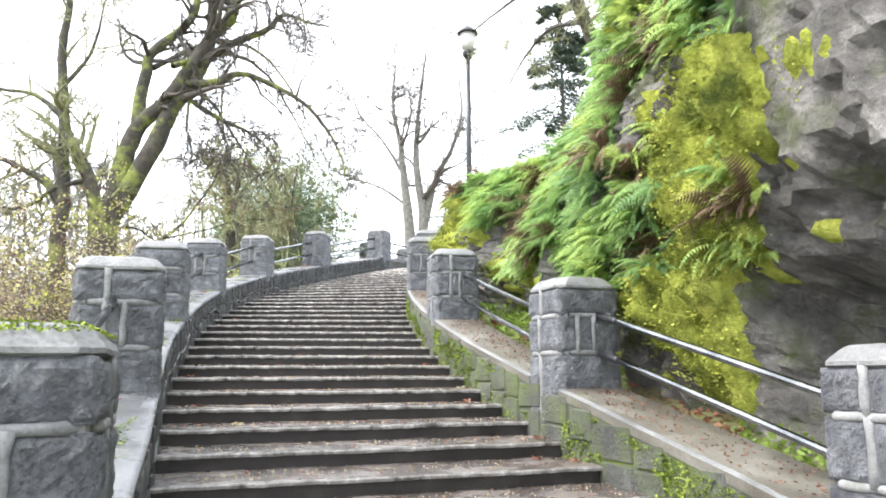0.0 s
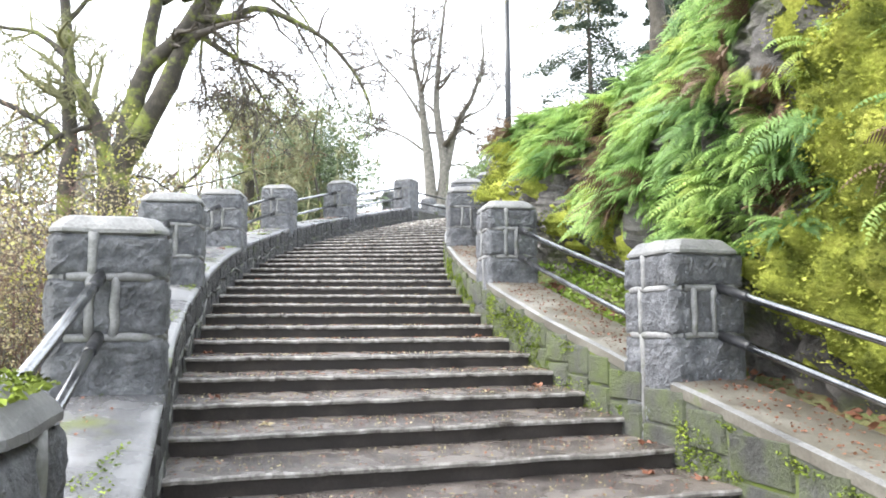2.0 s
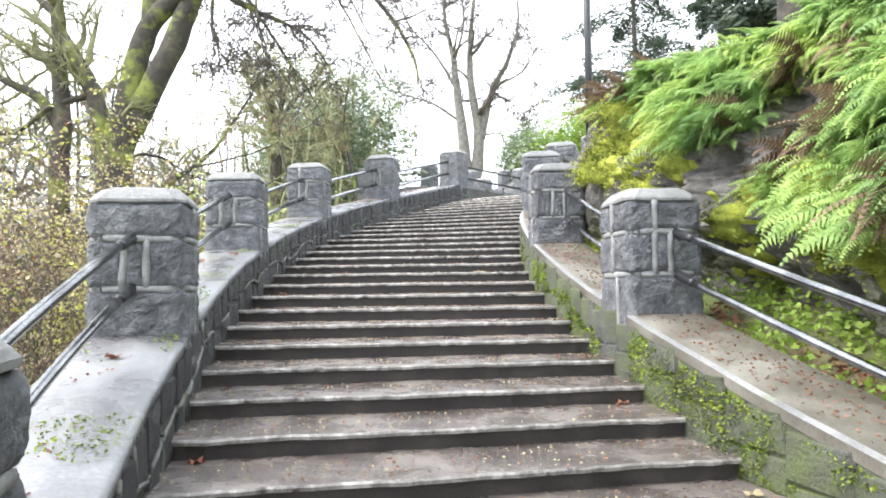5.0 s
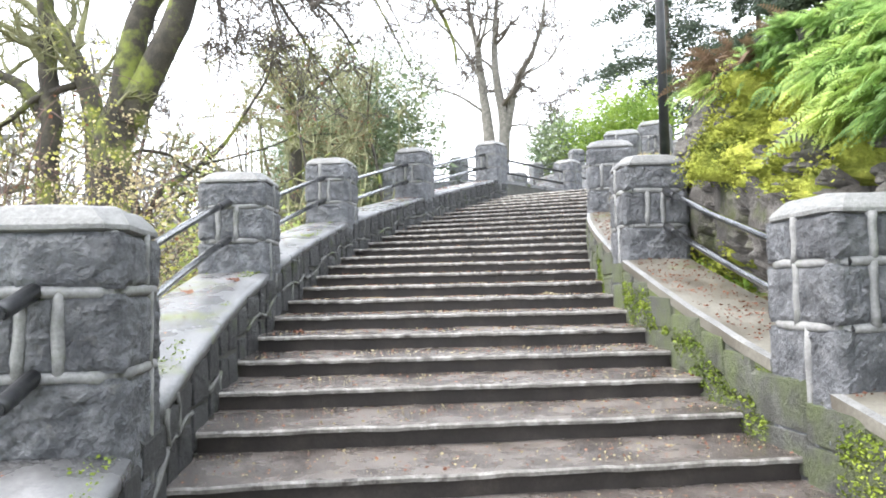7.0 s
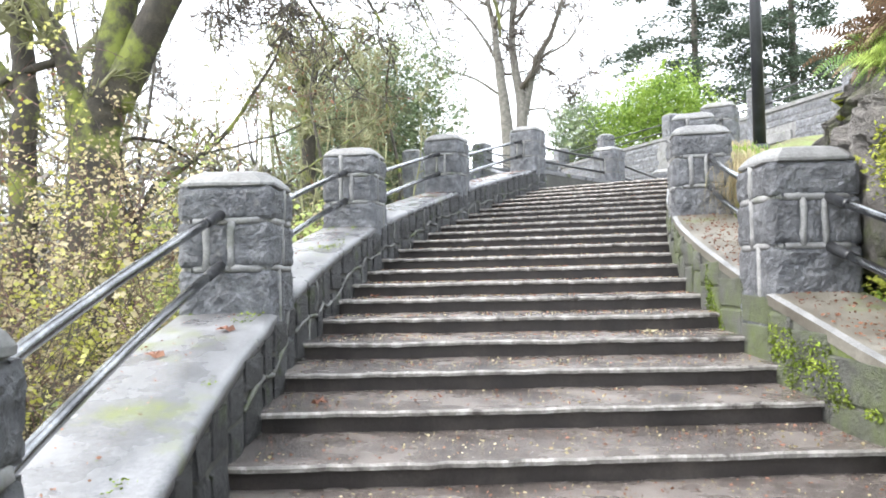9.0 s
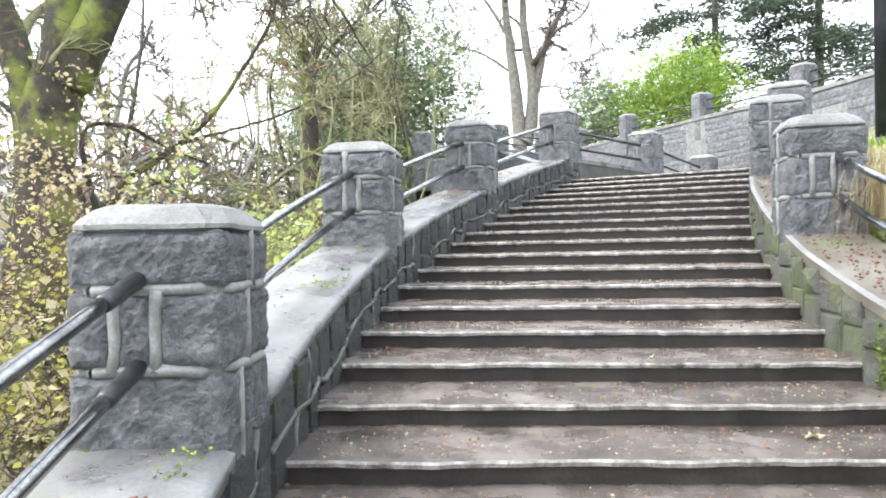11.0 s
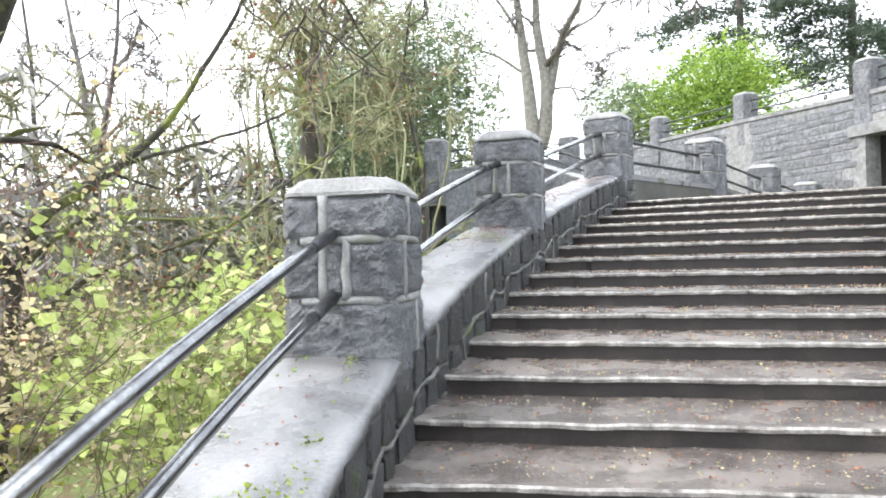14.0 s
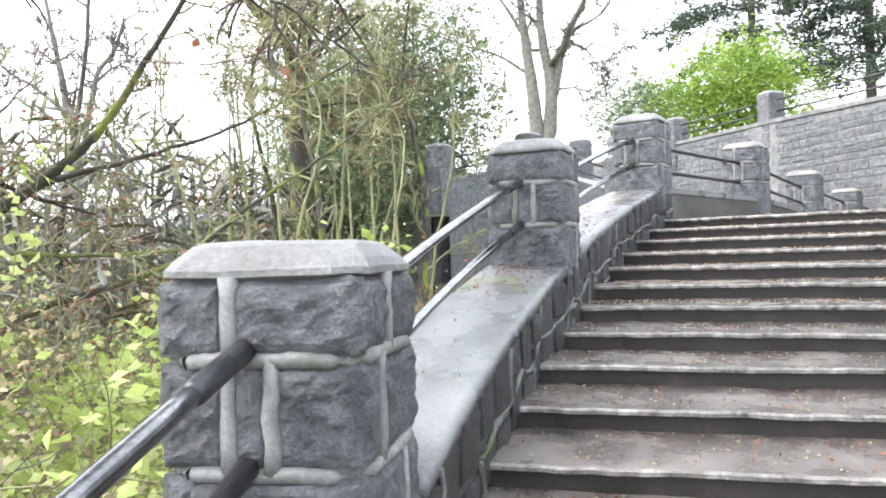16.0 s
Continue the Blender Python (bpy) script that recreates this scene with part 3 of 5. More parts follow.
def cliff_point(s, v):
    """v: 0 at the foot, 1 at the brow, on to 1.5 over the top."""
    H = float(np.interp(s, *CL_H))
    o = float(np.interp(s, *CL_O))
    z = kerb(s) - 0.35 + (H + 0.35) * min(v, 1.0) + (0.25 * (v - 1) if v > 1 else 0)
    o += float(np.interp(s, *CL_LEAN)) * (max(0.0, v - 0.35) / 0.65) ** 1.4 - 0.1 * math.exp(-((v - 0.4) / 0.15) ** 2) + (2.6 * (v - 1) if v > 1 else 0)
    p = Vector((s * 1.0, z * 1.0, 0))
    big = noise.noise(p * 0.55 + Vector((3, 1, 0))) * 0.3 + noise.noise(p * 1.3) * 0.22
    rid = (1 - abs(noise.noise(p * 2.6 + Vector((0, 0, 7))))) * 0.22
    cell = noise.turbulence(p * 1.7 + Vector((5, 2, 1)), 5, True) * 0.3 - 0.22
    small = (abs(noise.noise(p * 4)) - 0.3) * 0.22 + abs(noise.noise(Vector((p.x * 5, p.y * 11, 2)))) * 0.16 + noise.noise(p * 15) * 0.05
    o += 0.25 * max(0.0, 1 - v / 0.35)
    o += (big - rid + cell + small + 0.14) * (0.35 + 0.65 * min(1, v * 3))
    o += 0.7 * math.exp(-(((s + 2.35) / 0.6) ** 4 + ((z - kerb(s) - 0.6) / 0.55) ** 4))
    return s, max(o, 2.07 + 0.04 * noise.noise(p * 6)), z


def moss_amount(s, z):
    """Where the moss lies: a golden drape and scattered cushions."""
    h = z - kerb(s)
    p = Vector((s, z, 3.0))
    n = noise.noise(p * 1.4) * 0.6 + noise.noise(Vector((s * 4.5, z * 1.6, 3))) * 0.6 + noise.noise(p * 9) * 0.25
    a = 1.2 * math.exp(-((s + 1.15 + 0.1 * h) / 0.66) ** 2) * (1 if 0.1 < h < 2.7 else 0) + 0.75 * math.exp(-((s - 5.7) / 0.9) ** 2) * (1 if 0.75 < h < 1.6 else 0) + 0.55 * math.exp(-((s - 2.2) / 1.2) ** 2) * (1 if 0.0 < h < 1.2 else 0)
    a *= 0.55 + 0.45 * min(1.0, max(0.0, h - 0.2) / 0.6)
    a += 0.35 * math.exp(-((s + 2.5) / 1.2) ** 2) * (1 if 0.6 < h < 1.4 else 0)
    a -= 1.5 * math.exp(-(((s + 2.35) / 0.65) ** 4 + ((h - 0.55) / 0.6) ** 4))
    return a + n - 0.38


NS, NV = 300, 120
s_of = lambda i: -9.5 + 17.9 * i / NS
v_of = lambda j: 1.5 * j / NV
cl = [[cliff_point(s_of(i), v_of(j)) for j in range(NV + 1)] for i in range(NS + 1)]
v, f = strip([[at(s, o, z) for s, o, z in r] for r in cl])
cliff = thing("rock_cliff", "mossy dark rock cliff beside the steps with ferns", "cliff")
piece("rock", mesh_of("rock", v, f, M_ROCK, False), cliff)

# moss: thick lumpy cushions over the rock
mv, mf, mi, tufts = [], [], {}, []
rng = np.random.default_rng(5)
mo = [[moss_amount(s, z) for s, o, z in r] for r in cl]
for i in range(NS + 1):
    for j in range(NV + 1):
        s, o, z = cl[i][j]
        a = mo[i][j]
        lump = 0.32 * abs(noise.noise(Vector((s * 4.5, z * 1.2, 1)))) - 0.07 + 0.07 * noise.noise(Vector((s * 13, z * 8, 2)))
        mi[(i, j)] = len(mv)
        mv.append(at(s, o - max(0.0, min(0.16, a * 0.3)) - (lump if a > 0 else -0.03), z - 0.02))
        if a > 0.1 and v_of(j) < 1.1:
            for _ in range(17):
                tufts.append(mv[-1] + Vector(rng.normal(size=3)) * 0.04)
for i in range(NS):
    for j in range(NV):
        if max(mo[i][j], mo[i + 1][j], mo[i][j + 1], mo[i + 1][j + 1]) > 0.0:
            mf.append((mi[(i, j)], mi[(i, j + 1)], mi[(i + 1, j + 1)], mi[(i + 1, j)]))
keep = sorted({k for q in mf for k in q})
back = {k: n for n, k in enumerate(keep)}
tagged(piece("moss", mesh_of("moss", [mv[k] for k in keep], [tuple(back[k] for k in q) for q in mf], M_MOSS, True), cliff, None, "thick golden green moss"), kind="stuff")
tagged(leaf_cloud("moss_fuzz", [tuple(p) for p in tufts], 0.032, M_MOSS, 8, cliff), kind="stuff")


# ferns
def fern_mesh(seed, mat, n_fronds=11, length=0.6):
    """A crown of arching fronds on a wall that faces +x; each frond bends down under its weight and carries pointed leaflets."""
    rng = random.Random(seed)
    parts = []
    n = 17
    for k in range(n_fronds):
        a = rng.uniform(-1.45, 1.45)
        d = Vector((math.cos(a) * rng.uniform(0.5, 1.0), math.sin(a), rng.uniform(0.0, 0.9))).normalized()
        L = length * rng.uniform(0.6, 1.15)
        step, sag = L / n, rng.uniform(0.1, 0.19)
        p, pts, dirs = Vector((0, 0, 0)), [], []
        for i in range(n + 1):
            pts.append(p.copy())
            dirs.append(d.copy())
            p = p + d * step
            d = (d + Vector((0.012, 0, -sag * (0.35 + i / n)))).normalized()
        roll = rng.uniform(-0.4, 0.4)
        v, f = [], []
        for i in range(2, n + 1):
            t = i / n
            fw = dirs[i]
            side = fw.cross(Vector((1, roll, 0.5))).normalized()
            nrm = side.cross(fw)
            w = L * 0.17 * min(1.0, (1.04 - t) * 1.9) ** 0.8 * min(1.0, 0.45 + t * 2.2) * rng.uniform(0.9, 1.1)
            for sg in (-1, 1):
                b = len(v)
                tip = pts[i] + side * sg * w + fw * w * 0.4 - nrm * w * 0.2
                v += [pts[i] - fw * step * 0.42, pts[i] + fw * step * 0.42, tip]
                f.append((b, b + 1, b + 2))
        parts.append((v, f))
        parts.append(tube([pts[0], pts[8], pts[-1]], [0.004, 0.003, 0.001], 3, False))
    v, f = join(parts)
    return mesh_of("fern", v, f, mat)


ferns = [fern_mesh(i, M_FERN, 10 + i % 3, 0.36 + 0.04 * i) for i in range(5)] + [fern_mesh(9, M_FERN_OLD, 9, 0.5)]
rng = np.random.default_rng(11)
count, massed = 0, []
while count < 2400:
    s, vv = rng.uniform(-6.5, 7.9), rng.uniform(0.25, 1.2)
    if s < -1.9 and vv < 0.8:
        continue
    i, j = int((s + 9.5) / 17.9 * NS), int(vv / 1.5 * NV)
    cs, co, cz = cl[i][j]
    h = cz - kerb(cs)
    n = noise.noise(Vector((cs * 0.9, cz * 0.9, 12)))
    if (mo[i][j] > 0.25 and rng.uniform() < 0.8) or n < -0.38 or h < (1.4 if cs > 4.8 else 1.15 if cs > 3.3 else 0.7):
        continue
    count += 1
    p = at(cs, co - 0.02, cz)
    hd = heading(cs)
    m = Matrix.Translation(p) @ Matrix.Rotation(hd + math.pi + rng.uniform(-0.6, 0.6), 4, 'Z') @ Matrix.Rotation(rng.uniform(-0.5, 0.2) if vv < 1 else rng.uniform(-1.0, -0.3), 4, 'Y') @ Matrix.Scale(rng.uniform(0.55, 1.1) * (0.8 if cs > 4.8 else 1.0), 4)
    old = n < -0.15 and rng.uniform() < 0.25
    if count > 300:
        massed.append((m, old, int(rng.integers(0, 5))))
        continue
    ob = new("fern", ferns[5] if old else ferns[int(rng.integers(0, 5))])
    ob.matrix_basis = m
    tagged(ob, "withered brown sword fern hanging on the cliff" if old else "lush green sword fern growing on the cliff", "fern", "ferns on the cliff")

for old, nm, mt, lb in ((False, "massed_ferns", M_FERN, "dense green sword ferns covering the cliff"), (True, "withered_ferns", M_FERN_OLD, "brown withered fern fronds hanging on the cliff")):
    co, fa = [], []
    for m, o, k in massed:
        if o == old:
            me = ferns[5] if old else ferns[k]
            n0 = len(co)
            co += [m @ w.co for w in me.vertices]
            fa += [tuple(i + n0 for i in w.vertices) for w in me.polygons]
    if co:
        tagged(piece(nm, mesh_of(nm, co, fa, mt)), lb, "ferns", kind="stuff")

# ground cover between the coping and the cliff
rng = np.random.default_rng(21)
pts, dry = [], []
for _ in range(14000):
    s, o = rng.uniform(-4, 12.5), rng.uniform(2.06, 3.0)
    if s < 8 and o > float(np.interp(s, *CL_O)) + 0.2:
        continue
    dens = noise.noise(Vector((s * 1.1, o * 2, 4)))
    p = at(s, o)
    z = ground_z(p.x, p.y)
    if dens > (-0.15 if s > 1 else 0.2):
        pts.append((p.x, p.y, z + rng.uniform(0.0, 0.16)))
    elif rng.uniform() < 0.5:
        dry.append((p.x, p.y, z + rng.uniform(0.0, 0.03)))
tagged(leaf_cloud("ground_cover", pts, 0.05, M_LEAF_BRIGHT, 3, aspect=0.8), "low bright green leafy plants between coping and cliff", "plants", kind="stuff")
tagged(leaf_cloud("leaf_litter", dry, 0.06, M_LEAF_RUST, 4, flat=0.15, aspect=0.6), "brown dead leaves on the bare soil", "leaves", kind="stuff")


rng = np.random.default_rng(23)
pts = []
for _ in range(90000):
    s, h = rng.uniform(-7, 8.0), rng.uniform(-0.45, 0.3)
    a = noise.noise(Vector((s * 1.2, h * 3, 8))) + 0.25 * noise.noise(Vector((s * 6, h * 9, 2))) - 0.3 * h
    if a > -0.16 + max(0.0, s - 4) * 0.08 and min(abs(s - q) for q in PILLARS_R) > 0.3:
        pts.append(tuple(at(s, half(1, s) - rng.uniform(0.0, 0.03), nose(s) + h)))
tagged(leaf_cloud("wall_moss", pts, 0.024, M_WALLMOSS, 24), "yellow-green moss growing on the wall below the coping", "moss", kind="stuff")


# dry grass spilling over beside the upper pillars
def grass(name, centre, n, reach, height, mat, seed, label):
    rng = np.random.default_rng(seed)
    parts = []
    for _ in range(n):
        a, r = rng.uniform(0, 6.28), rng.uniform(0.3, 1.0) * reach
        b = Vector(centre) + Vector((rng.normal() * 0.12, rng.normal() * 0.12, 0))
        d = Vector((math.cos(a), math.sin(a), 0))
        sd = Vector((-math.sin(a), math.cos(a), 0)) * 0.004
        q = [b, b + d * r * 0.35 + Vector((0, 0, height * rng.uniform(0.7, 1.1))), b + d * r * 0.8 + Vector((0, 0, height * rng.uniform(0.3, 0.8))), b + d * r * 1.05 + Vector((0, 0, -height * rng.uniform(0, 0.9)))]
        v = [p + sd * (1 if k == 0 else -1) * (1 - 0.3 * i) for i, p in enumerate(q) for k in (0, 1)]
        parts.append((v, [(0, 1, 3, 2), (2, 3, 5, 4), (4, 5, 7, 6)]))
    v, f = join(parts)
    return tagged(piece(name, mesh_of(name, v, f, mat)), label, "grass", "grass tussocks", "stuff")


for k, (s, o) in enumerate(((9.75, 2.3), (10.55, 2.25), (11.0, 2.4), (11.7, 2.35))):
    p = at(s, o)
    grass("dry_grass", (p.x, p.y, kerb(s) + 0.12), 420, 0.55, 0.42, M_LEAF_PALE if k != 2 else M_LEAF_BRIGHT, 60 + k, "pale dry grass tussock drooping behind a pillar")

# ---- lamp post ----
lp = Vector((-0.33, 13.8, 4.0))
lamp = thing("lamp_post", "tall black park lamp post with hooded glass head", "street lamp", m=pose(*lp))
v, f = tube([(0, 0, -0.2), (0, 0, 0.35), (0, 0, 0.4), (0, 0, 0.62), (0, 0, 0.66)], [0.15, 0.15, 0.12, 0.11, 0.075], 16)
piece("base", mesh_of("base", v, f, M_BLACK), lamp)
v, f = tube([(0, 0, 0.6), (0, 0, 2.6), (0, 0, 4.95)], [0.07, 0.062, 0.05], 14)
piece("pole", mesh_of("pole", v, f, M_BLACK, True), lamp)
v, f = tube([(0, 0, 4.9), (0, 0, 4.98), (0, 0, 5.05), (0, 0, 5.12)], [0.06, 0.1, 0.14, 0.1], 16)
piece("collar", mesh_of("collar", v, f, M_BLACK, True), lamp)
v, f = tube([(0, 0, 5.12), (0, 0, 5.2), (0, 0, 5.4), (0, 0, 5.52)], [0.1, 0.15, 0.18, 0.17], 16)
piece("globe", mesh_of("globe", v, f, M_GLASS, True), lamp, None, "milky glass globe")
v, f = tube([(0, 0, 5.52), (0, 0, 5.55), (0, 0, 5.66), (0, 0, 5.74)], [0.25, 0.24, 0.12, 0.02], 16)
piece("hood", mesh_of("hood", v, f, M_BLACK, True), lamp)

# ---- landing, and the parapet beyond the top step ----
rows = []
for s in np.arange(S_TOP + 1.1, 29, 0.5):
    rows.append([at(s, o, 4.945 - 0.04 * max(0, s - 18)) for o in np.linspace(-2.0, 7.0, 14)])
v, f = strip(rows)
tagged(piece("landing", mesh_of("landing", v, f, M_STEP)), "wet concrete landing above the top step", "landing", kind="structure")


def parapet(points, name, label, drop, first=True, rails=(0.585, 0.285), thick=0.5, mat=None):
    """Pillars at the given places (x, y, top), a wall with a coping between them and pipe rails above it."""
    hgt = BASE + MID + TOPC + CAPH
    for k, (a, b) in enumerate(zip(points[:-1], points[1:])):
        A, B = Vector((a[0], a[1], a[2] - hgt)), Vector((b[0], b[1], b[2] - hgt))
        d = (B - A)
        flat = Vector((d.x, d.y, 0)).normalized()
        nrm = Vector((-flat.y, flat.x, 0)) * thick / 2
        w = tagged(new(name, None), label, "wall", kind="structure")
        rows = []
        for t in (0, 0.25, 0.5, 0.75, 1):
            q = A + d * t
            rows.append([q - nrm - Vector((0, 0, drop)), q - nrm, q + nrm, q + nrm - Vector((0, 0, drop))])
        v, f = strip(rows, True)
        piece("masonry", mesh_of("masonry", v, f, mat or M_WALL), w)
        v, f = strip([[q + (r - q) * 1.06 + Vector((0, 0, dz)) for q, r, dz in ((A + d * t, A + d * t - nrm, -0.02), (A + d * t, A + d * t - nrm, 0.05), (A + d * t, A + d * t + nrm, 0.05), (A + d * t, A + d * t + nrm, -0.02))] for t in (0.0, 0.5, 1.0)], True)
        piece("coping", mesh_of("coping", v, f, M_COPE), w)
        if rails:
            top = thing("handrail", "pair of dark steel pipe rails between far pillars", "railing", "rails between the pillars")
            for dz in rails:
                e = flat * PW / 2
                v, f = tube([A + e + Vector((0, 0, dz)), B - e + Vector((0, 0, dz))], [0.025, 0.025], 8)
                piece("bar", mesh_of("bar", v, f, M_GRIP, True), top)
    for k, (x, y, z) in enumerate(points):
        if k == 0 and not first:
            continue
        a = points[max(0, k - 1)]
        b = points[min(len(points) - 1, k + 1)]
        place_pillar(k % 3, pose(x, y, z - hgt, 0, 0, math.degrees(math.atan2(b[1] - a[1], b[0] - a[0])) - 90))


l6 = at(17.05, -half(-1, 17.05) - PW / 2)
parapet([(l6.x, l6.y, 6.2), (-2.62, 23.1, 6.2), (-1.33, 26.5, 6.02), (-0.02, 29.7, 5.85), (1.3, 32.6, 5.7)], "parapet_wall", "grey stone parapet with pale coping beyond the landing", 0.9, False)
parapet([(-11.1, 31.7, 6.9), (-9.15, 28.0, 7.3), (-7.7, 31.7, 8.0), (-6.6, 34.7, 8.15)], "terrace_wall", "dark stone terrace wall with rails among shrubs", 3.2, mat=M_STONE)
parapet([(-7.7, 31.7, 8.0), (-5.0, 29.2, 6.9)], "stair_wall", "dark stone wall sloping down beside a side stair", 3.2, False, mat=M_STONE)

# ---- far retaining wall with a doorway ----
far_wall = tagged(new("retaining_wall", None), "tall coursed grey stone retaining wall with dark doorway", "wall", kind="structure")
length = [0.0]
for k in range(4):
    length.append(length[-1] + math.hypot(WX[k + 1] - WX[k], WY[k + 1] - WY[k]))


def wall_at(u, z, out=0.0):
    x, y = float(np.interp(u, length, WX)), float(np.interp(u, length, WY))
    return Vector((x - WN[0] * out, y - WN[1] * out, z))


def wall_top(u):
    return float(np.interp(u, length, (8.0, 8.15, 8.2, 8.0, 8.0)))


DOOR0, DOOR1, DOORZ = length[3] + 0.03, length[3] + 1.2, 7.0
for u0, u1, z0 in ((0, DOOR0, 3.5), (DOOR0, DOOR1, DOORZ), (DOOR1, length[4], 3.5)):
    rows = [[wall_at(u, z0, 0), wall_at(u, wall_top(u), 0), wall_at(u, wall_top(u), -0.45), wall_at(u, z0, -0.45)] for u in np.linspace(u0, u1, 12)]
    v, f = strip(rows, True)
    n = len(v)
    f += [(0, 1, 2, 3), (n - 1, n - 2, n - 3, n - 4)]
    piece("masonry", mesh_of("masonry", v, f, M_MORTAR), far_wall)
rows = [[wall_at(u, wall_top(u) + dz, o) for o, dz in ((0.05, -0.02), (0.05, 0.09), (-0.5, 0.09), (-0.5, -0.02))] for u in np.linspace(0, length[4], 24)]
v, f = strip(rows, True)
piece("coping", mesh_of("coping", v, f, M_CAP), far_wall, None, "pale concrete coping")
# the passage behind the doorway: a shallow recess, its deep shade painted dark
rows = [[wall_at(DOOR0 - 0.05, 4.2, o), wall_at(DOOR0 - 0.05, DOORZ, o), wall_at(DOOR1 + 0.05, DOORZ, o), wall_at(DOOR1 + 0.05, 4.2, o)] for o in (-0.44, -0.8, -1.2)]
v, f = strip(rows, True)
f.append((8, 9, 10, 11))
piece("passage", mesh_of("passage", v, f, M_DARK), far_wall, None, "dark passage walls")


def flat_stone(a, b, z0, z1, seed, thick=0.018):
    """One hewn stone of the wall between u = a..b, as local verts round the origin."""
    r = random.Random(seed)
    w, h = (b - a) / 2, (z1 - z0) / 2
    j = lambda: r.uniform(-0.012, 0.012)
    base = [(-w, -h), (w, -h), (w, h), (-w, h)]
    outer = [(x + j(), 0.0, z + j()) for x, z in base]
    inner = [(x * 0.93 + j(), -thick + j() * 0.6, z * 0.9 + j()) for x, z in base]
    mid = (j() * 3, -thick - 0.008 + j(), j() * 2)
    v = outer + inner + [mid]
    f = [(0, 1, 5, 4), (1, 2, 6, 5), (2, 3, 7, 6), (3, 0, 4, 7), (4, 5, 8), (5, 6, 8), (6, 7, 8), (7, 4, 8)]
    return v, f


def lay_stones(parent, spots, near, mat, limit=300):
    """spots: (place, turn about z, w, h, seed); the nearest become parts, the rest one mesh."""
    spots = sorted(spots, key=lambda q: (q[0] - Vector(near)).length)
    rest, shared = [], {}
    for k, (p, rz, w, h, seed) in enumerate(spots):
        if k < limit:
            key = (round(w, 1), round(h, 2), seed % 3)
            if key not in shared:
                vv, ff = flat_stone(-key[0] / 2, key[0] / 2, -key[1] / 2, key[1] / 2, seed)
                shared[key] = mesh_of("stone", vv, ff, mat)
            m = Matrix.Translation(p) @ Matrix.Rotation(rz, 4, 'Z') @ Matrix.Diagonal((w / key[0], 1, h / key[1], 1))
            piece("stone", shared[key], parent, m)
        else:
            vv, ff = flat_stone(-w / 2, w / 2, -h / 2, h / 2, seed)
            m = Matrix.Translation(p) @ Matrix.Rotation(rz, 4, 'Z')
            rest.append(([m @ Vector(q) for q in vv], ff))
    if rest:
        vv, ff = join(rest)
        tagged(piece("stones", mesh_of("stones", vv, ff, mat), parent), kind="stuff")


rnd = random.Random(4)
spots, z = [], 4.6
while z < 8.2:
    h, u = rnd.uniform(0.17, 0.3), rnd.uniform(0, 0.3)
    while u < length[4] - 0.3:
        w = rnd.uniform(0.3, 0.85)
        c = u + w / 2
        if z + h < wall_top(c) and not (DOOR0 - 0.1 < c + w / 2 and c - w / 2 < DOOR1 + 0.1 and z < DOORZ + 0.32):
            a, b = wall_at(u, 0), wall_at(u + w, 0)
            spots.append((wall_at(c, z + h / 2, 0.0), math.atan2(b.y - a.y, b.x - a.x), w - 0.03, h - 0.03, rnd.randint(0, 9999)))
        u += w
    z += h
bm = rough_block(2.2, 0.12, 0.3, 3, 0.008, 6, 3)
a, b = wall_at(DOOR0, 0), wall_at(DOOR1, 0)
m = Matrix.Translation(wall_at((DOOR0 + DOOR1) / 2, DOORZ, 0.01)) @ Matrix.Rotation(math.atan2(b.y - a.y, b.x - a.x), 4, 'Z')
piece("lintel", bm_mesh("lintel", bm, M_CAP), far_wall, m, "long pale stone lintel")
hgt = BASE + MID + TOPC + CAPH
prev = None
for k, u in enumerate((length[1] - 3.4, length[1], length[2], length[3], length[3] + 4.0)):
    p = wall_at(u, wall_top(u) + 0.05, -0.22)
    place_pillar(k % 3, pose(p.x, p.y, p.z, 0, 0, -58), "square grey basalt pillar standing on the retaining wall", "pillars on the retaining wall")
    if prev is not None:
        top = thing("handrail", "pair of thin dark rails on the retaining wall", "railing", "rails on the retaining wall")
        for dz in (0.62, 0.3):
            v, f = tube([prev + Vector((0, 0, dz)), p + Vector((0, 0, dz))], [0.025, 0.025], 8)
            piece("bar", mesh_of("bar", v, f, M_GRIP, True), top)
    prev = p

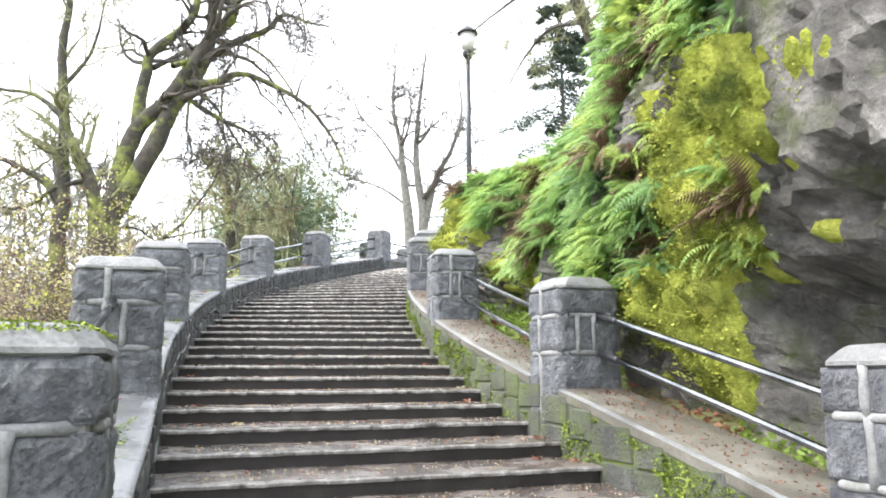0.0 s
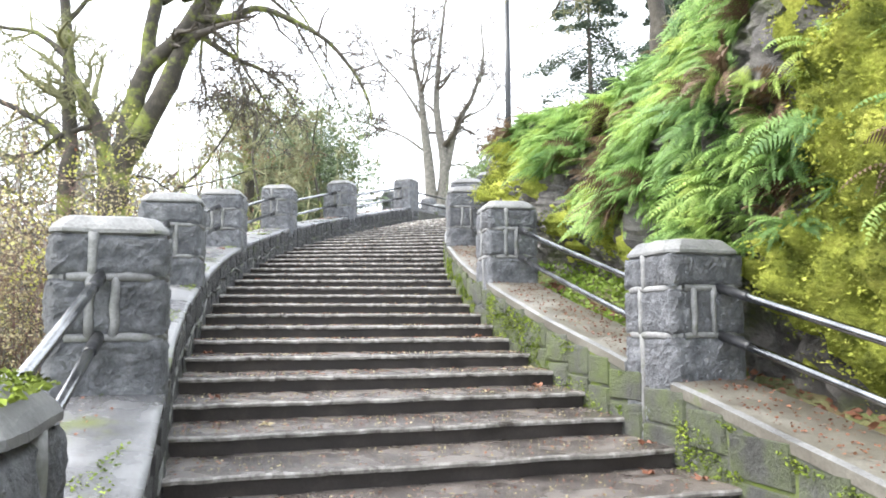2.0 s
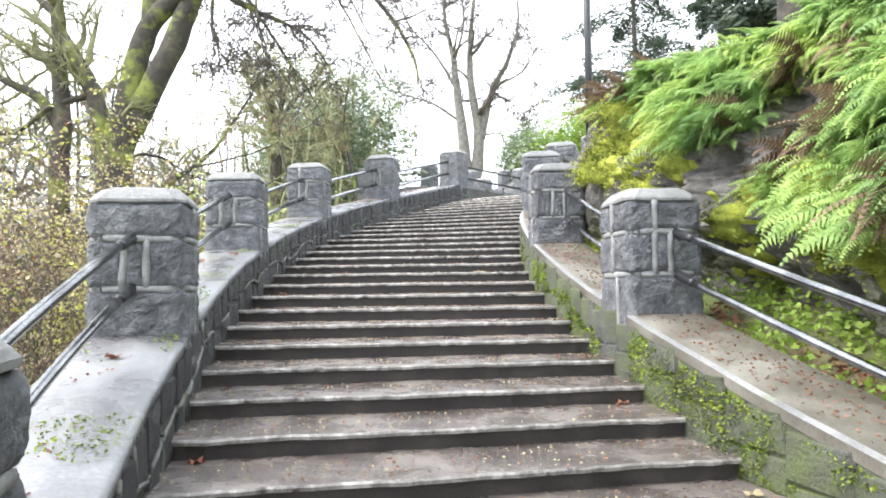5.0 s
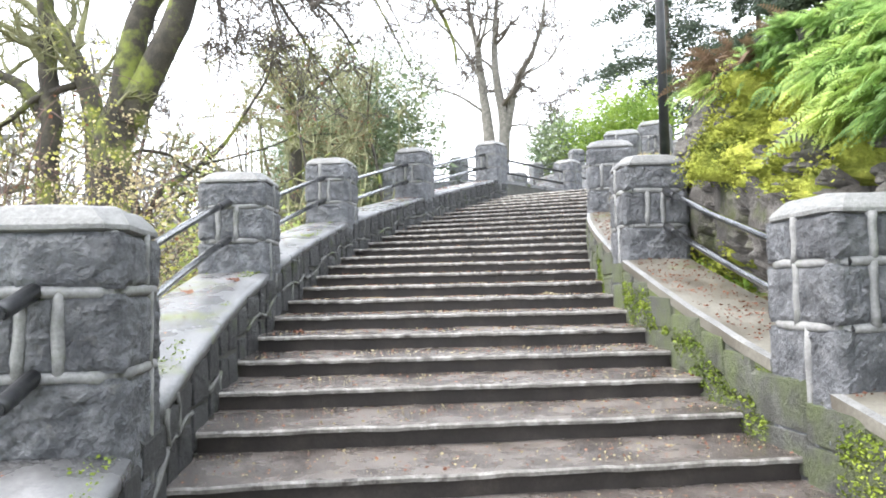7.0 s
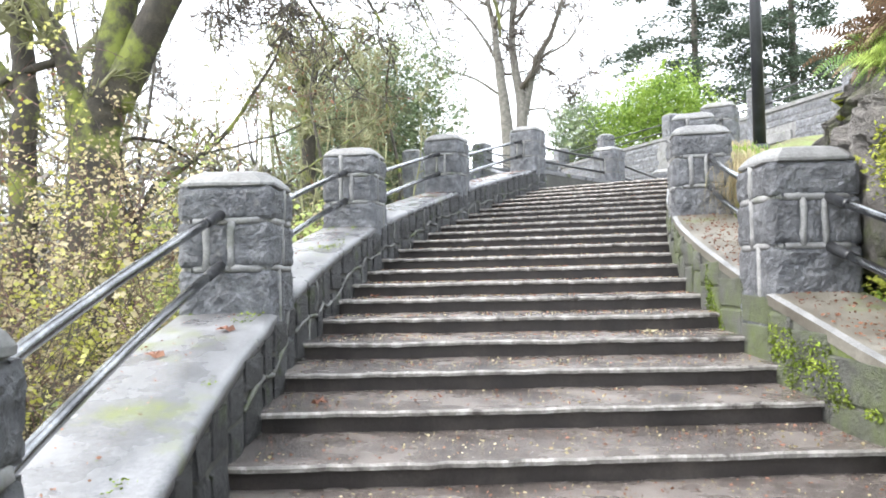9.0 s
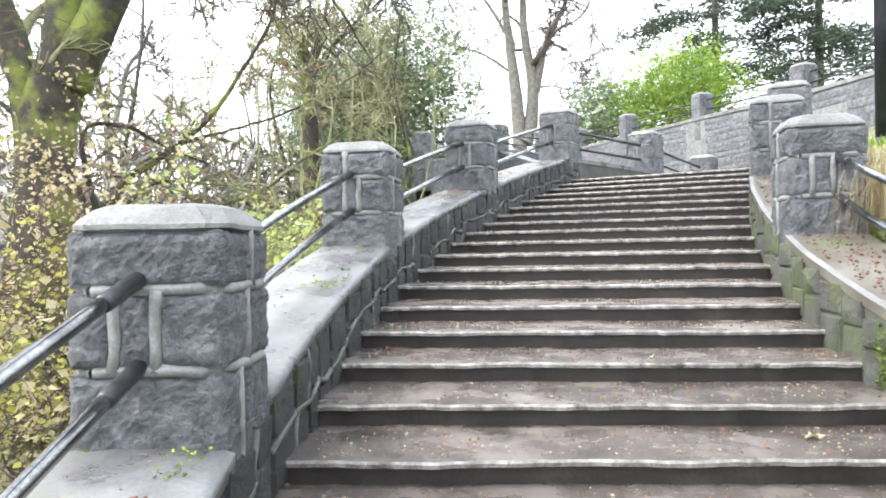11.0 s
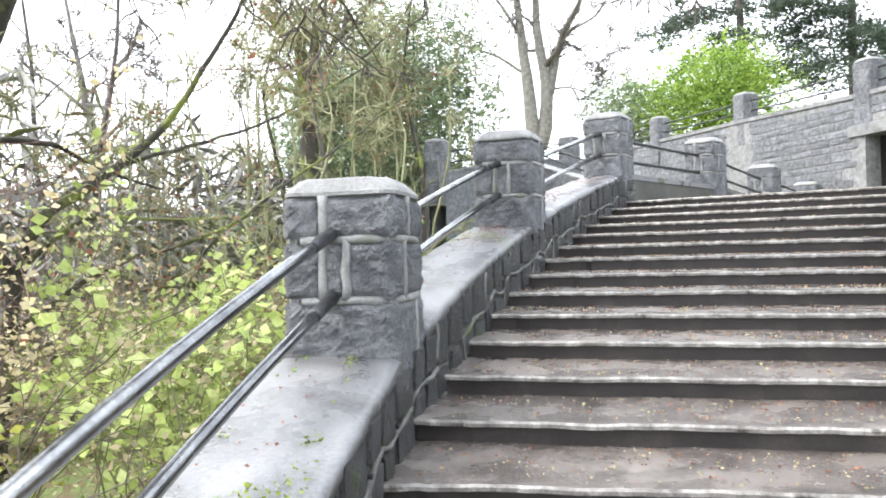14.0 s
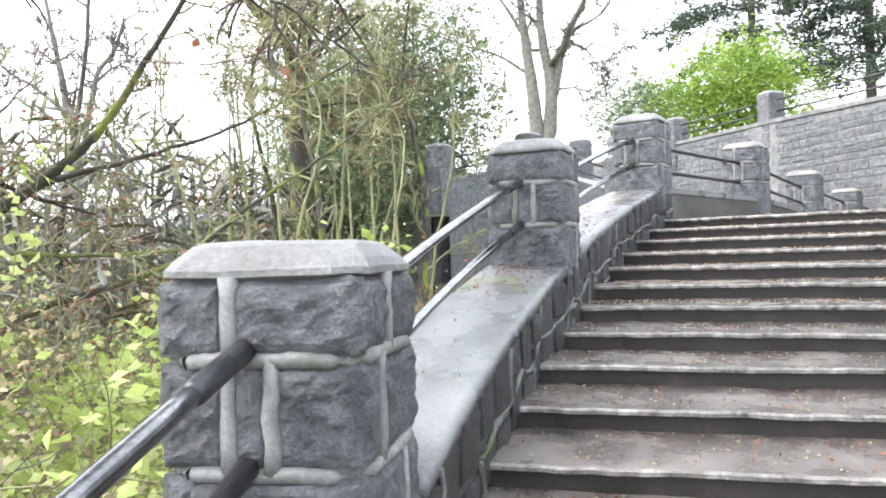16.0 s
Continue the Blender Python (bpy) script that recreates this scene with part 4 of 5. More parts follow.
# ---- trees ----
TWIG[0] = 0.0115
rng = np.random.default_rng(31)
out, ends = {}, []
gz = ground_z(-8.9, 13.4)
limb([(-8.95, 13.2, gz - 0.2), (-8.98, 13.28, gz + 0.8), (-8.93, 13.31, 4.83), (-8.86, 13.33, 5.45), (-8.68, 13.36, 5.95)], 0.34, 0.3, rng, out)
mains = [
    ([(-8.8, 13.35, 5.6), (-8.66, 13.36, 6.4), (-8.5, 13.38, 7.1), (-8.23, 13.43, 7.75), (-7.71, 13.52, 8.23), (-7.12, 13.63, 9.15), (-6.66, 13.71, 9.93), (-6.22, 13.78, 10.42), (-6.1, 13.8, 10.93), (-5.8, 13.6, 12.6)], 0.25, 0.12),
    ([(-8.65, 13.36, 5.7), (-8.2, 13.44, 6.57), (-7.84, 13.5, 7.28), (-7.52, 13.56, 8.08), (-7.19, 13.75, 8.66), (-6.86, 13.85, 9.44), (-6.76, 13.9, 10.13), (-6.75, 13.9, 11.0), (-6.9, 14.2, 12.8)], 0.26, 0.1),
    ([(-8.3, 13.42, 7.6), (-8.28, 13.43, 8.38), (-8.17, 13.45, 9.05), (-8.06, 13.46, 9.54), (-7.36, 13.59, 10.18), (-7.06, 13.64, 10.73), (-7.04, 13.64, 11.8)], 0.17, 0.08),
    ([(-7.2, 13.6, 8.75), (-6.47, 13.74, 8.8), (-5.93, 13.83, 8.99), (-5.29, 13.94, 8.79), (-4.46, 14.09, 8.3), (-4.04, 14.16, 7.87), (-3.71, 14.22, 7.39), (-3.44, 14.27, 6.83), (-3.38, 14.27, 6.36)], 0.1, 0.018),
    ([(-7.3, 13.6, 8.5), (-6.8, 13.68, 8.13), (-6.24, 13.78, 7.79), (-5.79, 13.86, 7.59), (-5.33, 13.94, 7.26), (-4.9, 14.0, 6.6)], 0.085, 0.015),
    ([(-6.85, 13.69, 9.3), (-6.05, 13.81, 9.83), (-5.33, 13.94, 10.12), (-4.93, 14.01, 10.52), (-4.3, 14.1, 10.3), (-3.8, 14.2, 10.2)], 0.12, 0.02),
    ([(-6.3, 13.78, 8.9), (-6.3, 13.7, 8.3), (-6.2, 13.6, 7.6), (-6.05, 13.6, 7.1), (-6.0, 13.6, 6.6)], 0.04, 0.012),
    ([(-7.1, 13.6, 8.3), (-7.1, 13.55, 7.6), (-6.95, 13.5, 7.2), (-6.9, 13.5, 6.7)], 0.04, 0.012),
    ([(-6.2, 12.7, 10.6), (-5.2, 12.2, 10.9), (-4.2, 11.8, 10.4), (-3.5, 11.4, 9.4), (-3.3, 11.2, 8.6)], 0.07, 0.012),
    ([(-8.3, 13.6, 7.9), (-8.3, 15.2, 9.2), (-8.4, 17.0, 9.7), (-8.4, 18.6, 9.2), (-8.2, 20.0, 8.4), (-7.9, 21.0, 7.5)], 0.085, 0.014),
    ([(-7.3, 13.1, 9.0), (-6.9, 15.0, 10.1), (-6.6, 17.0, 10.3), (-6.4, 18.8, 9.5), (-6.0, 20.4, 8.2)], 0.08, 0.014),
    ([(-8.2, 13.8, 9.3), (-7.6, 16.0, 11.0), (-7.2, 18.5, 11.4), (-7.0, 21.0, 10.6), (-6.6, 22.6, 9.2)], 0.075, 0.014),
]
for pts, r0, r1 in mains:
    p, r = limb(pts, r0, r1, rng, out, 0 if r0 > 0.15 else 1)
    out.setdefault(1, [])
    for branches, ln in ((9, 2.4), (9, 1.2)):
        side_shoots(rng, p, r, ln * (1.0 if r0 < 0.15 else 1.3), 1, out, ends, 0.5, 4, 0.5, 0.05, 0.12 if r0 < 0.15 else 0.4, branches)
tree_object("large leaning bare oak with forked mossy dark trunk", out, (M_BARK_MOSS, M_TWIG))

rng = np.random.default_rng(32)
out, ends = {}, []
gz = ground_z(-9.6, 13.6)
mains = [
    ([(-9.95, 13.1, gz - 0.2), (-9.98, 13.13, 4.84), (-9.92, 13.14, 5.75), (-10.0, 13.13, 6.77), (-10.03, 13.12, 7.72), (-10.17, 13.1, 8.97), (-10.23, 13.09, 9.85), (-10.13, 13.1, 10.95), (-10.2, 13, 13)], 0.21, 0.07),
    ([(-9.92, 13.14, 5.7), (-10.36, 13.06, 6.31), (-11.02, 12.95, 6.68), (-11.77, 12.82, 7.06), (-13, 12.6, 7.6)], 0.13, 0.03),
    ([(-9.1, 13.25, gz - 0.2), (-9.1, 13.27, 4.6), (-9.16, 13.27, 5.56), (-9.35, 13.24, 6.39), (-9.71, 13.18, 7.05), (-10.01, 13.13, 7.53)], 0.19, 0.14),
    ([(-9.45, 13.21, 6.35), (-10.08, 13.0, 6.12), (-10.67, 12.9, 5.71), (-11.38, 12.8, 5.71), (-12.4, 12.6, 6.0)], 0.07, 0.03),
    ([(-10.05, 13.1, 7.9), (-10.8, 13.0, 8.5), (-11.8, 12.8, 8.7), (-12.8, 12.6, 9.4)], 0.08, 0.02),
    ([(-10.15, 13.1, 8.7), (-9.6, 13.3, 9.6), (-9.3, 13.3, 11.0)], 0.07, 0.02),
]
for pts, r0, r1 in mains:
    p, r = limb(pts, r0, r1, rng, out)
    side_shoots(rng, p, r, 2.6, 1, out, ends, 0.25, 6, 0.45, 0.1, 0.3, 11)
tree_object("bare tree with bright mossy trunk behind shrubs", out, (M_BARK_MOSS, M_TWIG_OLIVE))


def bare_tree(seed, height, radius, forks, mats, label, m=None, group="bare woodland trees", name="bare_tree", kids=6, up=0.3):
    rng = np.random.default_rng(seed)
    out, ends = {}, []
    for k in range(forks):
        a = 2 * math.pi * k / max(forks, 1) + rng.uniform(-0.4, 0.4)
        tilt = 0.0 if forks == 1 else rng.uniform(0.08, 0.22)
        top = Vector((math.cos(a) * tilt, math.sin(a) * tilt, 1)) * height
        pts = [Vector((0, 0, -0.3)), top * 0.15 * 1.0, top * 0.45 + Vector(rng.normal(size=3)) * 0.15, top * 0.75 + Vector(rng.normal(size=3)) * 0.25, top]
        p, r = limb(pts, radius, radius * 0.12, rng, out)
        side_shoots(rng, p, r, height * 0.36, 1, out, ends, 0.1, kids, 0.35, up, 0.25)
    return tree_object(label, out, mats, group, name, m)


def on_ground(x, y, dz=0.0):
    return (x, y, ground_z(x, y) + dz)


def limbed_tree(seed, foot, limbs, reach, kids, label, mats, droop=0.1, up=0.25, first=0.3, level=1):
    """A tree whose main limbs are known; the first one stands on the ground at foot."""
    rng = np.random.default_rng(seed)
    out, ends = {}, []
    for k, (pts, r0, r1) in enumerate(limbs):
        if k == 0:
            pts = [on_ground(*foot, -0.4)] + list(pts)
        p, r = limb(pts, r0, r1, rng, out, 0 if k == 0 else 1)
        side_shoots(rng, p, r, reach, level, out, ends, droop, 5, 0.4, up, first, kids)
    return tree_object(label, out, mats, "bare woodland trees"), ends


TWIG[0] = 0.042
limbed_tree(41, (-15.6, 78.8), [
    ([(-15.96, 78.69, 15.75), (-16.32, 78.58, 20.46), (-16.71, 78.46, 23.99), (-17.06, 78.34, 27.53), (-17.9, 78.2, 32), (-17.6, 78, 37)], 0.85, 0.1),
    ([(-15.4, 78.9, 14.0), (-14.84, 79.04, 15.72), (-14.59, 79.13, 19.62), (-15.12, 78.96, 23.17), (-15.38, 78.87, 27.49), (-14.9, 78.8, 33), (-14.2, 79, 39)], 0.85, 0.1),
    ([(-14.6, 79.1, 18.4), (-14.3, 79.22, 19.23), (-13.65, 79.42, 22.34), (-12.64, 79.74, 25.06), (-11.46, 80.11, 27.38), (-10.4, 80.2, 31), (-10.6, 80.2, 36)], 0.6, 0.09),
    ([(-16.3, 78.52, 20.6), (-19.06, 77.71, 22.49), (-22.02, 76.78, 23.55), (-24.24, 76.08, 24.4)], 0.17, 0.05),
    ([(-14.4, 79.2, 19.3), (-12.43, 79.81, 19.37), (-10.95, 80.27, 18.74)], 0.14, 0.05),
    ([(-12.5, 79.8, 19.4), (-11.44, 80.12, 21.5), (-9.38, 80.77, 21.64)], 0.09, 0.04),
    ([(-16.7, 78.5, 24), (-19.0, 78, 28), (-21.5, 77.5, 31), (-22.5, 77, 34)], 0.2, 0.05),
    ([(-17.0, 78.4, 27), (-15.8, 78, 31), (-16.4, 78, 36)], 0.18, 0.05),
    ([(-12.9, 79.7, 24.5), (-10.0, 80.2, 26.0), (-8.2, 80.5, 29.0)], 0.16, 0.05),
], 9.0, 11, "tall bare many-stemmed tree against the white sky", (M_BARK_PALE, M_TWIG))
TWIG[0] = 0.021
limbed_tree(46, (-24.4, 33.0), [
    ([(-24.58, 32.95, 8.65), (-24.83, 32.87, 10.15), (-25.08, 32.8, 11.8), (-25.26, 32.74, 12.85), (-25.53, 32.65, 14.5)], 0.22, 0.06),
    ([(-24.5, 33.0, 8.2), (-24.34, 33.03, 8.8), (-23.89, 33.17, 11.17), (-23.7, 33.23, 11.76), (-23.15, 33.41, 12.49), (-22.78, 33.52, 13.6)], 0.14, 0.05),
    ([(-24.8, 32.87, 10.1), (-26.01, 32.5, 11.23), (-26.57, 32.33, 11.54), (-27.12, 32.15, 12.0)], 0.09, 0.03),
    ([(-23.85, 33.2, 11.3), (-23.02, 33.45, 11.89), (-22.18, 33.71, 11.42)], 0.07, 0.02),
], 3.2, 9, "thin forked bare tree standing down the slope", (M_BARK_PALE, M_TWIG))
TWIG[0] = 0.016
oak_b, tips = limbed_tree(47, (-12.24, 26.71), [
    ([(-12.24, 26.71, 6.55), (-12.2, 26.72, 7.97), (-12.32, 26.68, 8.98), (-12.45, 26.64, 9.79), (-12.87, 26.51, 10.21), (-13.33, 26.36, 10.84)], 0.3, 0.09),
    ([(-12.18, 26.72, 8.57), (-12.02, 26.78, 9.48), (-11.8, 26.85, 10.49), (-11.69, 26.88, 11.29)], 0.12, 0.04),
    ([(-12.03, 26.77, 9.08), (-11.53, 26.93, 9.87), (-11.04, 27.08, 10.26), (-10.36, 27.3, 10.55)], 0.11, 0.03),
    ([(-12.11, 26.75, 7.96), (-11.57, 26.92, 8.04), (-11.0, 27.1, 7.93), (-10.32, 27.31, 8.11)], 0.07, 0.02),
    ([(-12.23, 26.71, 8.88), (-12.7, 26.56, 9.3), (-13.37, 26.35, 9.51)], 0.08, 0.02),
    ([(-12.4, 26.65, 9.69), (-12.29, 26.69, 10.4), (-12.55, 26.61, 11.21)], 0.08, 0.03),
    ([(-12.16, 26.73, 7.86), (-11.67, 26.89, 8.25), (-10.79, 27.16, 8.31)], 0.05, 0.015),
], 2.9, 15, "mossy crooked tree with rusty leaves before the evergreens", (M_BARK_MOSS, M_TWIG_OLIVE), 0.3, 0.0, 0.15)
rng = np.random.default_rng(48)
idx = rng.integers(0, len(tips), 1500)
tagged(leaf_cloud("clinging_leaves", np.array([tuple(tips[i]) for i in idx]) + rng.normal(size=(1500, 3)) * 0.1, 0.09, M_LEAF_RUST, 49, oak_b), kind="stuff")
# trees over the cliff
TWIG[0] = 0.01
limbed_tree(65, (2.7, 13.0), [
    ([(2.62, 12.95, 6.5), (2.56, 12.93, 8.3), (2.15, 12.42, 9.42), (1.95, 12.0, 10.6), (1.5, 11.8, 12.5)], 0.2, 0.1),
    ([(2.1, 12.4, 9.5), (1.2, 13.0, 10.0), (0.4, 13.4, 9.8), (-0.4, 13.8, 9.4)], 0.06, 0.015),
    ([(2.3, 12.6, 9.0), (1.6, 13.4, 9.3), (1.0, 14.2, 9.1), (0.5, 14.8, 8.6)], 0.06, 0.015),
], 1.8, 9, "dark leaning bare tree on top of the fern cliff", (M_BARK, M_TWIG_OLIVE), 0.5, 0.05)
limbed_tree(66, (3.2, 11.2), [
    ([(3.16, 11.15, 6.3), (3.12, 11.11, 7.37), (3.08, 10.64, 8.6), (3.2, 10.5, 10.5)], 0.17, 0.1),
    ([(3.1, 10.9, 8.0), (2.5, 11.2, 8.8), (1.9, 11.5, 9.0)], 0.05, 0.015),
], 1.4, 7, "moss-clad tree trunk on top of the fern cliff", (M_MOSS, M_TWIG_OLIVE), 0.4, 0.05)
TWIG[0] = 0.02
wood_a = bare_tree(42, 10, 0.13, 1, (M_BARK_MOSS, M_TWIG_OLIVE), "slender bare woodland tree with lichen", pose(*on_ground(-13, 27)), kids=5)
wood_b = bare_tree(43, 12, 0.15, 2, (M_BARK, M_TWIG), "bare woodland tree with grey twigs", pose(*on_ground(-17, 24)), kids=4)
wood_c = bare_tree(44, 7, 0.06, 3, (M_TWIG_OLIVE, M_TWIG_OLIVE), "small bushy bare tree with olive twigs", pose(*on_ground(-9.5, 22)), kids=4)
rng = np.random.default_rng(77)
for k, (x, y, src) in enumerate(((-22, 30, wood_a), (-19, 36, wood_b), (-14, 34, wood_c), (-26, 22, wood_b), (-30, 34, wood_a), (-20, 18, wood_a), (-11.2, 27, wood_c), (-25, 45, wood_b), (-34, 26, wood_a), (-15, 46, wood_a), (-40, 40, wood_b), (-23, 12, wood_b), (-28, 15, wood_a), (-14, 15.5, wood_c), (-19, 8, wood_c), (-33, 8, wood_b), (-16, 40, wood_c), (-10.2, 23.4, wood_a), (-9.4, 27.2, wood_a), (-12, 23, wood_c), (-10.4, 26.5, wood_c), (-8.6, 24.5, wood_c), (-9.0, 31, wood_c), (-14.5, 21.5, wood_c), (-16.5, 19, wood_c), (-18, 28, wood_c), (-13, 38, wood_a), (-21, 26, wood_c), (-24, 34, wood_c), (-27, 28, wood_c), (-19, 31, wood_a), (-16, 35, wood_b), (-21, 40, wood_a), (-28, 40, wood_b), (-31, 30, wood_a), (-36, 36, wood_a), (-29, 48, wood_b), (-18, 48, wood_a), (-23, 37, wood_c), (-33, 44, wood_a), (-38, 30, wood_b), (-26, 27, wood_a))):
    copy_thing(src, pose(*on_ground(x, y, -0.2), 0, 0, float(rng.uniform(0, 360))) @ Matrix.Scale(float(rng.uniform(0.8, 1.25)), 4))


def evergreen(seed, base, height, radii, n, mat, leaf, label, name="evergreen_tree", trunk=0.16, category="tree", low=0.35):
    rng = np.random.default_rng(seed)
    top = thing(name, label, category, "", "", pose(*base))
    out, ends = {}, []
    p, r = limb([(0, 0, -0.3), (0.1, 0, height * 0.3), (-0.1, 0.1, height * 0.6), (0, 0, height * 0.92)], trunk, trunk * 0.15, rng, out)
    side_shoots(rng, p, r, radii[0] * 1.0, 2, out, ends, 0.1, 12, 0.4, 0.2, low)
    v, f = join([t for k in out for t in out[k]])
    piece("trunk", mesh_of("trunk", v, f, M_BARK_MOSS, True), top)
    pts = clumps(rng, (0, 0, height - radii[2]), radii, n // 90, 90, radii[0] * 0.16)
    inner = clumps(rng, (0, 0, height - radii[2]), [w * 0.72 for w in radii], n // 420, 22, radii[0] * 0.2)
    tagged(leaf_cloud("crown", pts, leaf, mat, seed, top), kind="stuff")
    tagged(leaf_cloud("inner_crown", inner, leaf * 3.2, mat, seed + 500, top), kind="stuff")
    return top


TWIG[0] = 0.012
# ivy-clad tree and evergreen thicket behind the parapet
evergreen(51, on_ground(-14.0, 32.2), 12.5, (2.4, 2.3, 5.0), 34000, M_LEAF_DARK, 0.095, "dense dark ivy-covered tree behind the parapet")
evergreen(52, on_ground(-10.6, 30.6), 11.5, (2.8, 2.4, 4.8), 38000, M_LEAF_DARK, 0.09, "broad dark evergreen thicket by the terrace wall")
evergreen(53, on_ground(-13.4, 34), 12.0, (3.0, 2.8, 5.0), 30000, M_LEAF_DARK, 0.11, "tall dull green evergreen in the woodland")
evergreen(54, on_ground(-16, 29), 5.0, (1.8, 1.8, 2.0), 5000, M_LEAF_DARK, 0.14, "low evergreen shrub in the woodland")
evergreen(55, (-1.5, 41.5, 8.0), 4.4, (3.0, 2.4, 2.1), 18000, M_LEAF_BRIGHT, 0.12, "big rounded yellow-green laurel bush above the wall", "laurel_bush", 0.12, "bush", 0.1)
evergreen(56, (-4.8, 43.5, 8.0), 4.0, (2.2, 2.0, 1.9), 12000, M_LEAF_DARK, 0.11, "grey-green bush above the retaining wall", "laurel_bush", 0.1, "bush", 0.1)
evergreen(57, on_ground(-8.2, 44, 0), 2.6, (1.6, 1.2, 1.2), 3000, M_LEAF_BRIGHT, 0.14, "small light green bush beside the far tree", "laurel_bush", 0.08, "bush", 0.1)


def conifer(seed, base, height, spread, label, bare=0.25, n_tiers=26):
    rng = np.random.default_rng(seed)
    top = thing("conifer_tree", label, "tree", "conifers above the wall", "", pose(*base))
    tubes, needles = [], []
    v, f = tube([(0, 0, -0.3), (0.05, 0, height * 0.4), (0, 0.05, height)], [0.34, 0.24, 0.03], 10, False)
    piece("trunk", mesh_of("trunk", v, f, M_BARK, True), top)
    for k in range(n_tiers):
        z = height * (bare + (1 - bare) * (k + rng.uniform(0, 1)) / n_tiers)
        L = spread * (1.05 - 0.85 * (z / height)) * rng.uniform(0.6, 1.15)
        for _ in range(3):
            a = rng.uniform(0, 6.28)
            pts = [Vector((math.cos(a) * L * t, math.sin(a) * L * t, z + L * (0.12 * t - 0.38 * t * t))) for t in (0, 0.35, 0.7, 1.0)]
            tubes.append(tube(pts, [0.05, 0.035, 0.02, 0.008], 4, False))
            for t in np.linspace(0.3, 1, 12):
                i = min(2, int(t * 3))
                q = pts[i].lerp(pts[i + 1], min(1, t * 3 - i))
                w = 0.3 * L * (1.15 - t)
                needles.append(np.array(q) + rng.normal(size=(34, 3)) * np.array((w, w, 0.14)) - np.array((0, 0, 0.08)))
    v, f = join(tubes)
    piece("bough_frame", mesh_of("bough_frame", v, f, M_BARK, True), top)
    tagged(leaf_cloud("needles", np.concatenate(needles), 0.34, M_CONIFER, seed, top, flat=0.35, aspect=0.35), kind="stuff")


conifer(61, on_ground(1.2, 66.3), 26, 9.5, "tall dark conifer with drooping boughs above the wall", 0.14)
conifer(62, on_ground(7.6, 63), 22, 7.0, "dark conifer behind the retaining wall", 0.2)
conifer(63, (5.5, 26.5, 7.8), 12, 3.0, "dark conifer rising behind the fern cliff", 0.25)
conifer(64, (9.5, 34.0, 8.0), 14, 4.0, "dark conifer on the upper terrace", 0.25)


TWIG[0] = 0.005
# ---- shrubs on the downhill side ----
def shrub(seed, base, height, width, stems, leaves, leaf_mat, leaf, stem_mat, label, name="shrub", clump=0.1):
    rng = np.random.default_rng(seed)
    top = thing(name, label, "shrub", "shrubs below the stair", "", pose(*base))
    out, ends = {}, []
    for _ in range(stems):
        a = rng.uniform(0, 6.28)
        d = Vector((math.cos(a) * rng.uniform(0.1, 0.8), math.sin(a) * rng.uniform(0.1, 0.8), 1))
        grow(rng, (rng.normal() * width * 0.2, rng.normal() * width * 0.2, -0.15), d, height * rng.uniform(0.6, 1.1), 0.014, 2, out, ends, 0.5, 4, 0.35, 0.2)
    v, f = join([t for k in out for t in out[k]])
    tagged(piece("stem_tangle", mesh_of("stem_tangle", v, f, stem_mat, True), top), kind="stuff")
    if leaves and ends:
        idx = rng.integers(0, len(ends), leaves)
        pts = np.array([tuple(ends[i]) for i in idx]) + rng.normal(size=(leaves, 3)) * clump
        pts = pts[pts[:, 2] > height * 0.15]
        tagged(leaf_cloud("leaves", pts, leaf, leaf_mat, seed, top, aspect=0.75), kind="stuff")
    return top


def down(s, o, dz=0.0):
    p = at(s, -o)
    return on_ground(p.x, p.y, dz)


